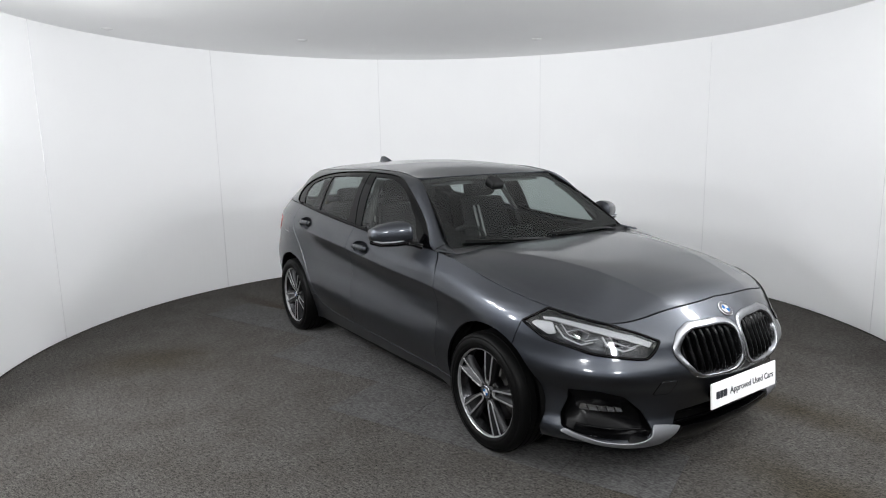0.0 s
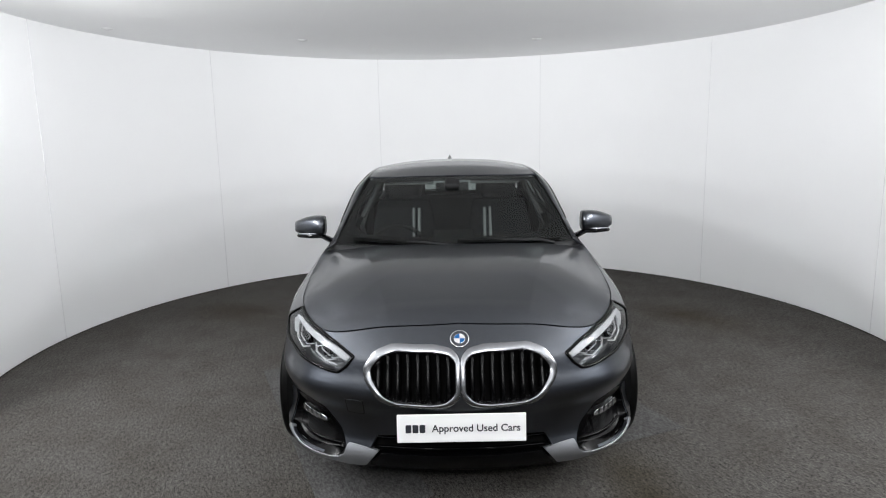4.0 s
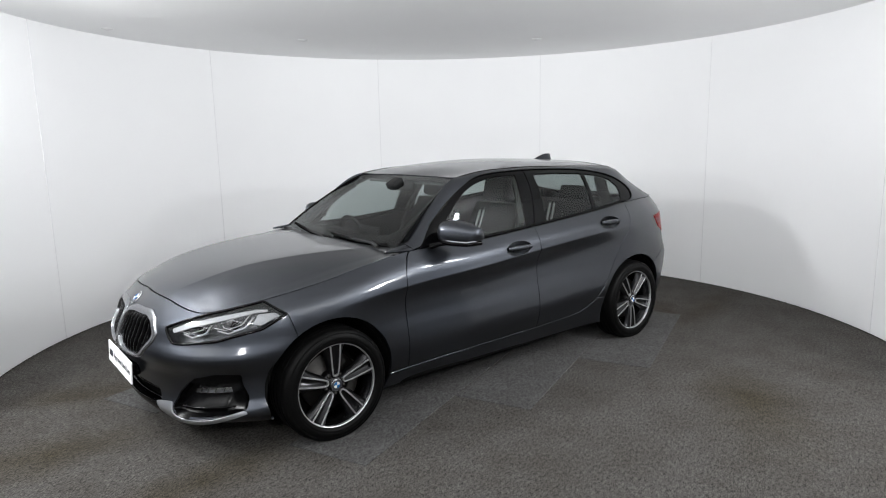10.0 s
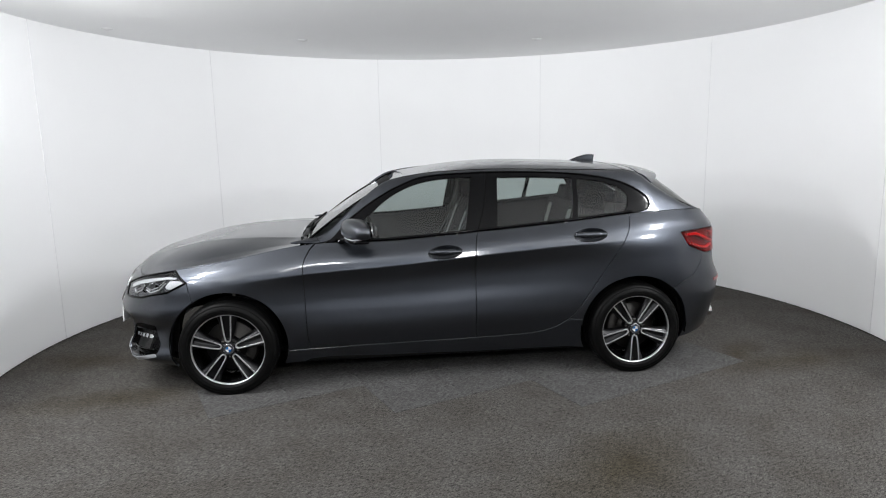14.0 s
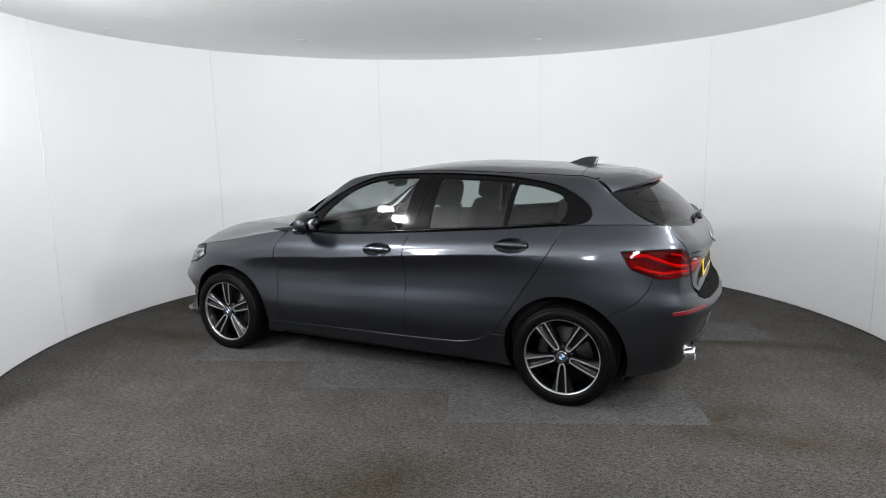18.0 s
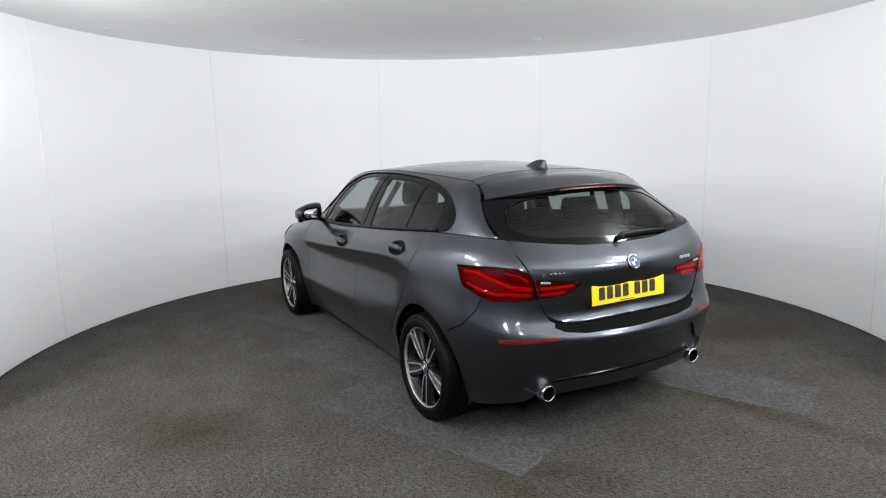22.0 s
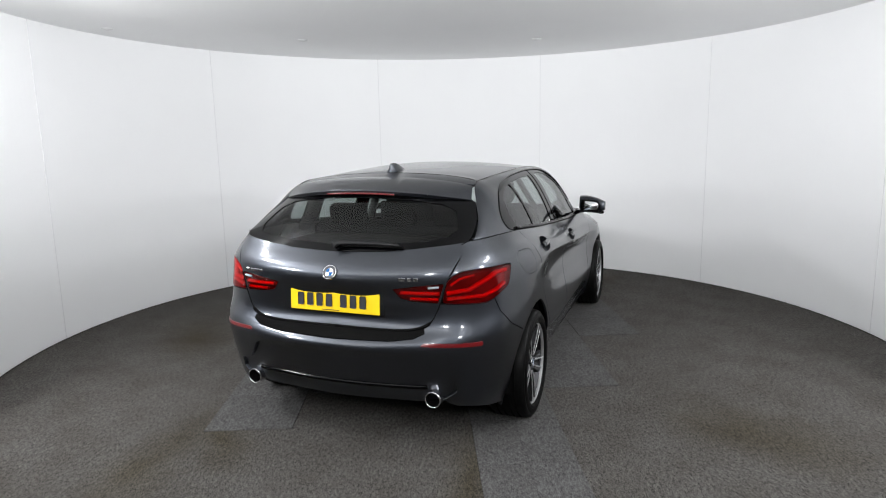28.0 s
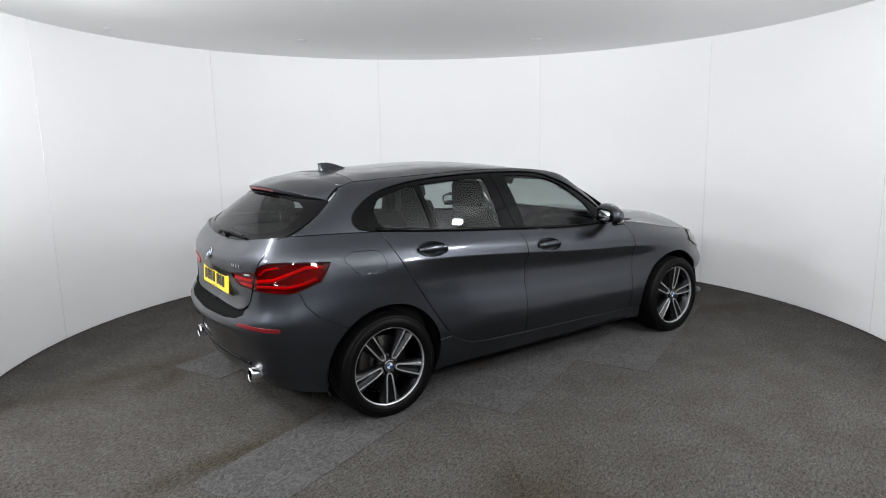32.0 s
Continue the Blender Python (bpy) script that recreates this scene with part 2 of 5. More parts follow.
def near_edge(poly, pts, lim):
    bad = np.zeros(len(pts), bool)
    for a, b in zip(poly, np.roll(poly, -1, axis=0)):
        d = b - a
        t = np.clip(((pts - a) @ d) / max(d @ d, 1e-12), 0, 1)
        bad |= np.linalg.norm(pts - a - t[:, None] * d, axis=1) < lim
    return bad


def panel(name, outline, surf, mat, parent, step=0.03, depth=0.014, holes=(), both=False, side=1, off=0.0, label="", ridge=None):
    """A trimmed sheet of the surface surf(a, b) -> points, with turned-in edges. side -1: mirrored; both: the two halves in one mesh."""
    loops = [resample(outline, step * 0.6)] + [resample(h, step * 0.6) for h in holes]
    lo, hi = loops[0].min(0), loops[0].max(0)
    gx, gy = np.meshgrid(np.arange(lo[0], hi[0], step), np.arange(lo[1], hi[1], step))
    g = np.stack([gx.ravel(), gy.ravel()], -1)
    keep = inside(loops[0], g)
    for h in loops[1:]:
        keep &= ~inside(h, g)
    g = g[keep]
    for h in loops:
        g = g[~near_edge(h, g, step * 0.4)]
    if ridge is not None:
        # rows of points along a crease
        r = np.asarray(ridge, float)
        g = g[~near_edge(r, g, step * 0.7)]
        r = np.concatenate([r + (0, d) for d in (-.007, 0, .007)])
        ok = inside(loops[0], r)
        for h in loops[1:]:
            ok &= ~inside(h, r)
        for h in loops:
            ok &= ~near_edge(h, r, 0.004)
        g = np.concatenate([g, r[ok]])
    pts = np.concatenate(loops + [g])
    edges, at = [], 0
    for h in loops:
        n = len(h)
        edges += [(at + i, at + (i + 1) % n) for i in range(n)]
        at += n
    vs, es, fs, _, _, _ = geometry_cdt([Vector(p) for p in pts], edges)
    v2 = np.array([tuple(v) for v in vs])
    tri = np.array([f for f in fs if len(f) == 3])
    cen = v2[tri].mean(1)
    ok = inside(loops[0], cen)
    for h in loops[1:]:
        ok &= ~inside(h, cen)
    tri = tri[ok]

    def at_surface(q):
        e = 0.004
        p = surf(q[:, 0], q[:, 1])
        a = surf(q[:, 0] + e, q[:, 1]) - surf(q[:, 0] - e, q[:, 1])
        b = surf(q[:, 0], q[:, 1] + e) - surf(q[:, 0], q[:, 1] - e)
        n = np.cross(a, b)
        return p, n / np.maximum(np.linalg.norm(n, axis=1)[:, None], 1e-12)
    p3, n3 = at_surface(v2)
    p3 = p3 + n3 * off
    count = {}
    for t in tri:
        for a, b in ((t[0], t[1]), (t[1], t[2]), (t[2], t[0])):
            count[(a, b)] = 1
    rim = [(a, b) for a, b in count if (b, a) not in count]
    if both:
        rim = [(a, b) for a, b in rim if not (abs(p3[a][1]) < 1e-4 and abs(p3[b][1]) < 1e-4)]
    verts, norms, faces = list(p3), list(n3), [tuple(t) for t in tri]
    if depth:
        for a, b in rim:
            d = p3[b] - p3[a]
            o = np.cross(d, n3[a])
            o = o / max(np.linalg.norm(o), 1e-9)
            i = len(verts)
            for q in (a, b):
                verts.append(p3[q]), norms.append(n3[q] * 0.8 + o * 0.6)
                verts.append(p3[q] - n3[q] * 0.003 + o * 0.0012), norms.append(o)
                verts.append(p3[q] - n3[q] * depth + o * 0.0012), norms.append(o)
            faces += [(i + 3, i, i + 1, i + 4), (i + 4, i + 1, i + 2, i + 5)]
    verts, norms = np.array(verts), np.array(norms)
    flip = np.array([1, -1, 1])
    if both:
        k = len(verts)
        faces = faces + [tuple(j + k for j in f[::-1]) for f in faces]
        verts, norms = np.concatenate([verts, verts * flip]), np.concatenate([norms, norms * flip])
    elif side < 0:
        verts, norms, faces = verts * flip, norms * flip, [f[::-1] for f in faces]
    me = bpy.data.meshes.new(name)
    me.from_pydata([tuple(v) for v in verts], [], [tuple(int(j) for j in f) for f in faces])
    me.polygons.foreach_set("use_smooth", [True] * len(me.polygons))
    me.update()
    me.normals_split_custom_set_from_vertices([tuple(n / max(np.linalg.norm(n), 1e-9)) for n in norms])
    return part_mesh(name, me, mat, parent, label)


def geometry_cdt(verts, edges):
    return delaunay_2d_cdt(verts, edges, [], 0, 1e-6)
from mathutils.geometry import delaunay_2d_cdt

# ---- room ----
R_WALL, H_ROOM = 3.29, 2.575


def arc_wall(a0, a1, seg, r0, r1, z0, z1):
    rows = []
    for i in range(seg + 1):
        a = a0 + (a1 - a0) * i / seg
        c, s = math.cos(a), math.sin(a)
        rows.append([(r0 * c, r0 * s, z0), (r0 * c, r0 * s, z1), (r1 * c, r1 * s, z1), (r1 * c, r1 * s, z0)])
    bm = grid_bm(rows, False, True)
    bmesh.ops.recalc_face_normals(bm, faces=bm.faces[:])
    return bm


def disc(r, z0, z1, seg=128):
    bm = bmesh.new()
    bmesh.ops.create_cone(bm, cap_ends=True, segments=seg, radius1=r, radius2=r, depth=z1 - z0, matrix=Matrix.Translation((0, 0, (z0 + z1) / 2)))
    return bm


OPEN = radians(60)
wall = tagged(part("wall_north", arc_wall(radians(-90) + OPEN, radians(270) - OPEN, 240, R_WALL, R_WALL + 0.08, 0.0, H_ROOM + 0.02), WALL, smooth=False), "curved white painted studio wall with faint panel joints", "wall", kind="structure")
ceiling = tagged(part("ceiling", disc(7.0, H_ROOM, H_ROOM + 0.1), CEILING, smooth=False), "plain white studio ceiling over the turntable", "ceiling", kind="structure")
floor = tagged(part("floor", disc(7.0, -0.2, -0.012), CARPET, smooth=False), "grey brown carpeted floor round the turntable", "floor", kind="structure")
back = tagged(part("wall_south", arc_wall(0, 2 * math.pi, 96, 6.9, 7.0, -0.1, H_ROOM), DARKWALL, smooth=False), "dark grey wall of the hall behind the camera", "wall", kind="structure")

# ---- turntable ----
table = tagged(part("turntable", disc(3.265, -0.06, 0.0), CARPET, smooth=False), "round turntable covered with worn grey brown carpet", "turntable", kind="structure")

# ---- the car: reference plan and belt surface, left half ----
PLAN = [(2.195, 0), (2.185, 0.18), (2.145, 0.36), (2.07, 0.53), (1.965, 0.673), (1.805, 0.79), (1.60, 0.862), (1.335, 0.893), (0.8, 0.886), (0.3, 0.888),
        (-0.3, 0.893), (-0.9, 0.899), (-1.335, 0.902), (-1.62, 0.880), (-1.84, 0.82), (-1.985, 0.71), (-2.065, 0.53), (-2.105, 0.28), (-2.12, 0)]
_pl = np.array(smooth_line([(2.185, -0.18)] + PLAN + [(-2.105, -0.28)], 40))[40:-40]
_arc = np.concatenate([[0], np.cumsum(np.linalg.norm(np.diff(_pl, axis=0), axis=1))])
SMAX = _arc[-1]
_sg = np.linspace(0, SMAX, 1200)
_px, _py = np.interp(_sg, _arc, _pl[:, 0]), np.interp(_sg, _arc, _pl[:, 1])
_tx, _ty = np.gradient(_px, _sg), np.gradient(_py, _sg)
for _ in range(60):
    _tx[1:-1], _ty[1:-1] = (_tx[:-2] + 2 * _tx[1:-1] + _tx[2:]) / 4, (_ty[:-2] + 2 * _ty[1:-1] + _ty[2:]) / 4
_tx[0] = _tx[-1] = 0
_ln = np.hypot(_tx, _ty)
_nx, _ny = _ty / _ln, -_tx / _ln
ST_S, ST_Z, ST_D = [], [], []


def station(k, zs, ds):
    """A cross-section of the belt at the k-th point of the plan: heights and depths behind the plan line."""
    ST_S.append(_arc[k * 40])
    ST_Z.append(zs)
    ST_D.append(ds)


station(0, [.17, .24, .32, .42, .52, .62, .69, .75, .805], [.11, .050, .052, .028, .0, .02, .058, .115, .178])
station(2, [.17, .24, .32, .42, .53, .62, .69, .742, .790], [.085, .036, .052, .038, -.006, .027, .058, .102, .152])
station(4, [.17, .24, .32, .42, .53, .60, .655, .705, .752], [.03, -.025, .014, .028, -.018, .014, .036, .058, .092])
station(5, [.17, .24, .32, .42, .53, .60, .665, .725, .783], [.04, -.018, .012, .022, -.015, .008, .024, .046, .094])
station(7, [.17, .25, .36, .48, .58, .66, .72, .79, .855], [.05, .03, .015, .0, -.002, .0, .006, .035, .105])
station(8, [.17, .27, .41, .50, .60, .70, .765, .85, .945], [.095, .050, .020, .026, .040, .036, .010, .030, .100])
station(9, [.17, .28, .42, .51, .62, .72, .795, .87, .950], [.095, .050, .018, .027, .046, .042, .006, .028, .098])
station(10, [.175, .29, .43, .53, .65, .76, .845, .91, .990], [.095, .050, .016, .024, .046, .044, .006, .026, .094])
station(11, [.18, .31, .45, .55, .67, .79, .89, .95, 1.037], [.085, .045, .012, .014, .028, .030, .004, .024, .102])
station(12, [.19, .30, .42, .54, .66, .78, .91, .98, 1.075], [.06, .03, .008, .0, .0, .004, .012, .04, .125])
station(13, [.20, .30, .42, .54, .66, .78, .92, 1.0, 1.085], [.07, .03, .01, .0, .0, .013, .035, .065, .14])
station(15, [.20, .28, .40, .52, .62, .70, .85, .97, 1.08], [.10, .06, .030, .006, .0, .028, .045, .06, .14])
station(17, [.20, .27, .38, .50, .605, .645, .80, .942, 1.041], [.12, .078, .045, .014, .0, .058, .076, .06, .152])
station(18, [.20, .27, .38, .50, .605, .645, .79, .928, 1.032], [.12, .078, .045, .014, .0, .074, .094, .055, .156])
_zk = np.stack([spline(ST_S, [z[k] for z in ST_Z])(_sg) for k in range(9)], -1)
_dk = np.stack([spline(ST_S, [d[k] for d in ST_D])(_sg) for k in range(9)], -1)

FOLD_S = (0, _arc[7 * 40], _arc[8 * 40], _arc[11 * 40], _arc[12 * 40], SMAX)


def belt(s, z):
    """Points of the lower body, along the plan line and by height."""
    s, z = np.asarray(s, float), np.asarray(z, float)
    sg = np.where(s < 0, -s, np.where(s > SMAX, 2 * SMAX - s, s))
    zk = np.stack([np.interp(sg, _sg, _zk[:, k]) for k in range(9)], -1)
    dk = np.stack([np.interp(sg, _sg, _dk[:, k]) for k in range(9)], -1)
    h = np.diff(zk, axis=-1)
    dl = np.diff(dk, axis=-1) / h
    fold = np.interp(sg, FOLD_S, (0, 0, 1, 1, 0, 0))
    m = np.concatenate([dl[..., :1], (dl[..., :-1] * h[..., 1:] + dl[..., 1:] * h[..., :-1]) / (h[..., :-1] + h[..., 1:]), dl[..., -1:]], -1)
    i = np.clip((z[..., None] > zk).sum(-1) - 1, 0, 7)
    # the shoulder crease: the slopes on its two sides differ
    ml, mr = m.copy(), m.copy()
    ml[..., 6] += (dl[..., 5] - m[..., 6]) * fold
    mr[..., 6] += (dl[..., 6] - m[..., 6]) * fold
    pick = lambda a, j: np.take_along_axis(a, j[..., None], -1)[..., 0]
    hi = pick(h, i)
    u = (z - pick(zk, i)) / hi
    lin = np.clip(u, -0.6, 1.6)
    u2, u3 = lin * lin, lin ** 3
    d = (2 * u3 - 3 * u2 + 1) * pick(dk, i) + (u3 - 2 * u2 + lin) * hi * pick(mr, i) + (3 * u2 - 2 * u3) * pick(dk, i + 1) + (u3 - u2) * hi * pick(ml, i + 1)
    nx, ny = np.interp(sg, _sg, _nx), np.interp(sg, _sg, _ny)
    x, y = np.interp(sg, _sg, _px) - nx * d, np.interp(sg, _sg, _py) - ny * d
    return np.stack([x, np.where((s < 0) | (s > SMAX), -y, y), z], -1)


def solve(fn, lo, hi, target, rising):
    for _ in range(24):
        mid = (lo + hi) / 2
        if (fn(mid) < target) == rising:
            lo = mid
        else:
            hi = mid
    return (lo + hi) / 2


S_F, S_R = _arc[6 * 40], _arc[13 * 40]


_scan = np.linspace(0.0, SMAX, 700)


def trace(z, k, s0, s1, target):
    """Where, between s0 and s1, the belt at height z has the coordinate k of that value."""
    ss = _scan[(_scan >= s0) & (_scan <= s1)]
    w = belt(ss, np.full_like(ss, z))[:, k]
    if w[0] > w[-1]:
        ss, w = ss[::-1], w[::-1]
    return float(np.interp(target, np.maximum.accumulate(w), ss))


def bx(x, z):
    """The belt's own coordinates of the side point at (x, z)."""
    return [trace(z, 0, 0.0, SMAX, x), z]


def bf(y, z):
    """The same for a point of the front at (y, z)."""
    return [trace(z, 1, 0.0, S_F, y), z]


def br(y, z):
    """The same for a point of the rear at (y, z)."""
    return [trace(z, 1, S_R, SMAX, y), z]


def edge_z(s):
    return float(np.interp(s, _sg, _zk[:, 8]))


def top_run(s0, s1, n=24, lower=0.0):
    return [[s0 + (s1 - s0) * i / n, edge_z(s0 + (s1 - s0) * i / n) - lower] for i in range(n + 1)]


WHEEL_X, WHEEL_R, ARCH = 1.335, 0.303, 0.368


def arch_run(cx, a0, a1, n=28, r=ARCH, cz=0.315):
    return [bx(cx + r * math.cos(radians(a0 + (a1 - a0) * i / n)), cz + r * .965 * math.sin(radians(a0 + (a1 - a0) * i / n))) for i in range(n + 1)]


# upper side: from the belt's top edge to the windscreen edge, the roof joint and the tailgate joint
GX = [0.93, 0.72, 0.52, 0.31, 0.12, -0.26, -0.83, -1.25, -1.40, -1.455, -1.53, -1.65, -1.80, -1.93]
GZ = [0.955, 1.003, 1.168, 1.318, 1.356, 1.380, 1.370, 1.354, 1.343, 1.322, 1.258, 1.171, 1.092, 1.078]
GY = [0.765, 0.705, 0.654, 0.596, 0.572, 0.562, 0.560, 0.558, 0.562, 0.573, 0.605, 0.655, 0.680, 0.672]
_gx = np.linspace(0.93, -1.93, 400)
_gz, _gy = spline([-x for x in GX], GZ)(-_gx), spline([-x for x in GX], GY)(-_gx)
_rim = belt(_sg, _zk[:, 8])
_gb = np.stack([np.interp(-_gx, -_rim[:, 0], _rim[:, k]) for k in range(3)], -1)


def upper(x, v):
    """Points of the upper side: along the car, and from the belt edge (0) to the roof joint (1)."""
    x, v = np.asarray(x, float), np.asarray(v, float)
    f = lambda a: np.interp(-x, -_gx, a)
    yb, zb, yt, zt = f(_gb[:, 1]), f(_gb[:, 2]), f(_gy), f(_gz)
    w, h = yb - yt, zt - zb
    t = v
    c0, c1, c2, c3 = (1 - t) ** 3, 3 * t * (1 - t) ** 2, 3 * t * t * (1 - t), t ** 3
    y = c0 * yb + c1 * (yb - 0.22 * w) + c2 * (yb - 0.60 * w) + c3 * yt
    z = c0 * zb + c1 * (zb + 0.40 * h) + c2 * (zb + 0.94 * h) + c3 * zt
    return np.stack([x, y, z], -1)


def ux(x, z):
    """The upper side's own coordinates of the point at (x, z)."""
    return [x, solve(lambda v: upper(x, v)[2], 0.0, 1.0, z, True)]


def upper_m(a, b):
    return upper(-np.asarray(a), np.asarray(b) * 2.0)


def um(pts):
    """Upper points as panel coordinates of even scale."""
    return [[-x, v * 0.5] for x, v in (ux(*p) for p in pts)]


# bonnet
HOOD_X = [0.80, 1.0, 1.3, 1.6, 1.85, 1.95, 2.03]
HOOD_Z = [0.965, 0.970, 0.961, 0.928, 0.879, 0.847, 0.797]
_hz = spline(HOOD_X, HOOD_Z)
_te = belt(_sg, np.array([edge_z(s) for s in _sg]))
_k = np.argmax(_te[:, 0] < 0.8)
_ex, _ey, _ez = _te[:_k, 0], _te[:_k, 1], _te[:_k, 2]


_sel = np.linspace(0, _k - 1, 260).astype(int)
_edge = np.stack([_ex[_sel], _ey[_sel]], -1)
_sag = _hz(_ex[_sel]) - _ez[_sel]


def bonnet(x, y):
    """The bonnet: a crowned sheet that falls to its edge, with a crease on either side."""
    x, y = np.asarray(x, float), np.asarray(y, float)
    q = np.stack([x, np.abs(y)], -1)
    d2 = ((q[..., None, :] - _edge) ** 2).sum(-1)
    w = 1 / (d2 + 1e-6) ** 2
    sag = (w * _sag).sum(-1) / w.sum(-1)
    d = np.sqrt(d2.min(-1))
    fall = np.clip(1 - d / 0.5, 0, 1) ** 2.4
    ridge = 0.30 + 0.27 * np.clip((2.0 - x) / 1.15, 0, 1)
    # the fold: outside the crease the sheet tips down, then eases back to the edge
    w_ = np.abs(y) - ridge
    crease = np.where(w_ > 0, -0.008 * (1 - np.exp(-w_ / 0.07)), -0.003 * (1 - np.exp(w_ / 0.07)))
    z = _hz(x) - sag * fall + crease * np.clip((2.04 - x) / 0.10, 0, 1) * np.clip(d / 0.07, 0, 1)
    return np.stack([x, y, z], -1)


def roof(x, y):
    x, y = np.asarray(x, float), np.asarray(y, float)
    ze = np.interp(-x, -_gx, _gz)
    ye = np.interp(-x, -_gx, _gy)
    zc = ROOF_C(-x)
    u = np.abs(y) / ye
    return np.stack([x, y, zc - (zc - ze) * (0.75 * u ** 2 + 0.25 * u ** 6)], -1)


ROOF_C = spline([-0.30, -0.165, 0.0, 0.25, 0.45, 0.9, 1.4, 1.62, 1.84], [1.295, 1.342, 1.385, 1.419, 1.430, 1.421, 1.386, 1.350, 1.296])
car = tagged(new("car"), "dark grey metallic five-door hatchback on black and silver alloy wheels", "car")
car.empty_display_size = 0.2


# ---- body panels ----
GAP = 0.0028


def inner(o, e=GAP, keep=None):
    """An outline drawn in by half a joint; keep: the coordinate of a centre line that stays."""
    p = resample(o, 0.02)
    a = np.roll(p, -1, 0) - np.roll(p, 1, 0)
    n = np.stack([-a[:, 1], a[:, 0]], -1)
    n /= np.maximum(np.linalg.norm(n, axis=1), 1e-9)[:, None]
    turn = (p[:, 0] * np.roll(p[:, 1], -1) - np.roll(p[:, 0], -1) * p[:, 1]).sum()
    q = p + n * (e if turn > 0 else -e)
    if keep:
        on = np.abs(p[:, keep[0]] - keep[1]) < 1e-6
        q[on, keep[0]] = keep[1]
    return q.tolist()


def bs(pts):
    """Side points (x, z) on the belt."""
    return [bx(*p) for p in pts]


def bfs(pts):
    return [bf(*p) for p in pts]


def brs(pts):
    return [br(*p) for p in pts]


def lifted(surf, q, height=0.0, e=0.004):
    """Points over a surface at its coordinates q, and the normals there."""
    q = np.asarray(q, float)
    a, b = q[:, 0], q[:, 1]
    p = surf(np.concatenate([a, a + e, a - e, a, a]), np.concatenate([b, b, b, b + e, b - e])).reshape(5, len(q), 3)
    n = np.cross(p[1] - p[2], p[3] - p[4])
    n /= np.maximum(np.linalg.norm(n, axis=1)[:, None], 1e-12)
    return p[0] + n * height, n


def surface_at(surf, a, b):
    p, n = lifted(surf, [(a, b)])
    return Vector(p[0]), Vector(n[0]), None


def flipped(bm, side):
    if side < 0:
        bmesh.ops.scale(bm, vec=(1, -1, 1), verts=bm.verts[:])
        bmesh.ops.reverse_faces(bm, faces=bm.faces[:])
    return bm


def bowl(name, outline, surf, rings, mat, parent, side=1, label="", cap=True):
    """A recess or a boss behind an outline: rings of (scale, height over the surface)."""
    o = resample(outline, 0.02)
    c = o.mean(0)
    rows = []
    for sc, hgt in rings:
        q = c + (o - c) * sc
        rows.append([Vector(p) for p in lifted(surf, q, hgt)[0]])
    bm = grid_bm(rows, False, True)
    if cap:
        bm.verts.ensure_lookup_table()
        k = len(o)
        bm.faces.new([bm.verts[len(bm.verts) - k + i] for i in range(k)])
    bmesh.ops.recalc_face_normals(bm, faces=bm.faces[:])
    return part(name, flipped(bm, side), mat, parent, label)


def line_on(surf, pts, off=0.0, n=6, smooth=True):
    """Points over a surface, along a line in its coordinates."""
    return [Vector(p) for p in lifted(surf, smooth_line(pts, n) if smooth else pts, off)[0]]


def bar_on(name, surf, pts, radius, off, mat, parent, side=1, label="", seg=8, flat=1.0, closed=False, smooth=True):
    return part(name, flipped(tube(line_on(surf, pts, off, 6, smooth), radius, seg, closed, None, flat), side), mat, parent, label)


SIDES = (1, -1)
FOLD = [[s_, float(np.interp(s_, _sg, _zk[:, 6]))] for s_ in np.arange(FOLD_S[1], FOLD_S[4], .010)]
lamp_top = [[s_, z_ - .003] for s_, z_ in top_run(bx(1.893, .747)[0], bx(1.66, .78)[0], 6)]
headlight = rounded(bfs([(.449, .676)]) + bs([(1.985, .714)]) + lamp_top + bs([(1.569, .733), (1.697, .669), (1.80, .648), (1.89, .622)]) + bfs([(.57, .603), (.525, .603), (.485, .633)]), 0.012, 3)
hood_s = bx(1.66, .785)[0]
kid_out = bfs([(.0005, .690), (.030, .722), (.10, .737), (.29, .737), (.365, .706), (.412, .642), (.408, .600), (.345, .520), (.29, .497), (.10, .491), (.045, .500), (.0005, .536)])
kid_in = bfs([(.020, .672), (.046, .698), (.11, .707), (.275, .707), (.335, .685), (.378, .634), (.374, .602), (.320, .534), (.27, .512), (.115, .508), (.060, .518), (.022, .552)])
kid_out, kid_in = rounded(kid_out, .018, 4), rounded(kid_in, .018, 4)
fogbox = rounded(bfs([(.500, .270), (.525, .350), (.60, .425), (.70, .455), (.775, .450)]) + bs([(1.80, .40), (1.775, .33), (1.80, .272)]) + bfs([(.72, .240), (.58, .222), (.53, .230)]), 0.018)
bumper = top_run(0.0, bx(1.893, .747)[0]) + bs([(1.985, .714)]) + bfs([(.449, .676), (.485, .633), (.525, .603), (.57, .603)]) + bs([(1.89, .622), (1.80, .648), (1.697, .669), (1.569, .733)]) + arch_run(WHEEL_X, 57, -22) + smooth_line([bx(1.67, .185), bx(1.80, .20), bf(.72, .215), bf(.56, .228), bf(.40, .262)], 4) + smooth_line([bf(.36, .330), bf(.2, .345), [0.0, .348]], 3)
front_bumper = panel("front_bumper", inner(bumper, GAP, (0, 0.0)), belt, PAINT, car, both=True, holes=[kid_out, fogbox], step=0.024)
fender = top_run(hood_s, bx(.772, .945)[0]) + smooth_line(bs([(.803, .915), (.840, .839), (.846, .745), (.842, .5), (.835, .27)]), 4) + bs([(.96, .262)]) + arch_run(WHEEL_X, 189, 57) + bs([(1.569, .733)])
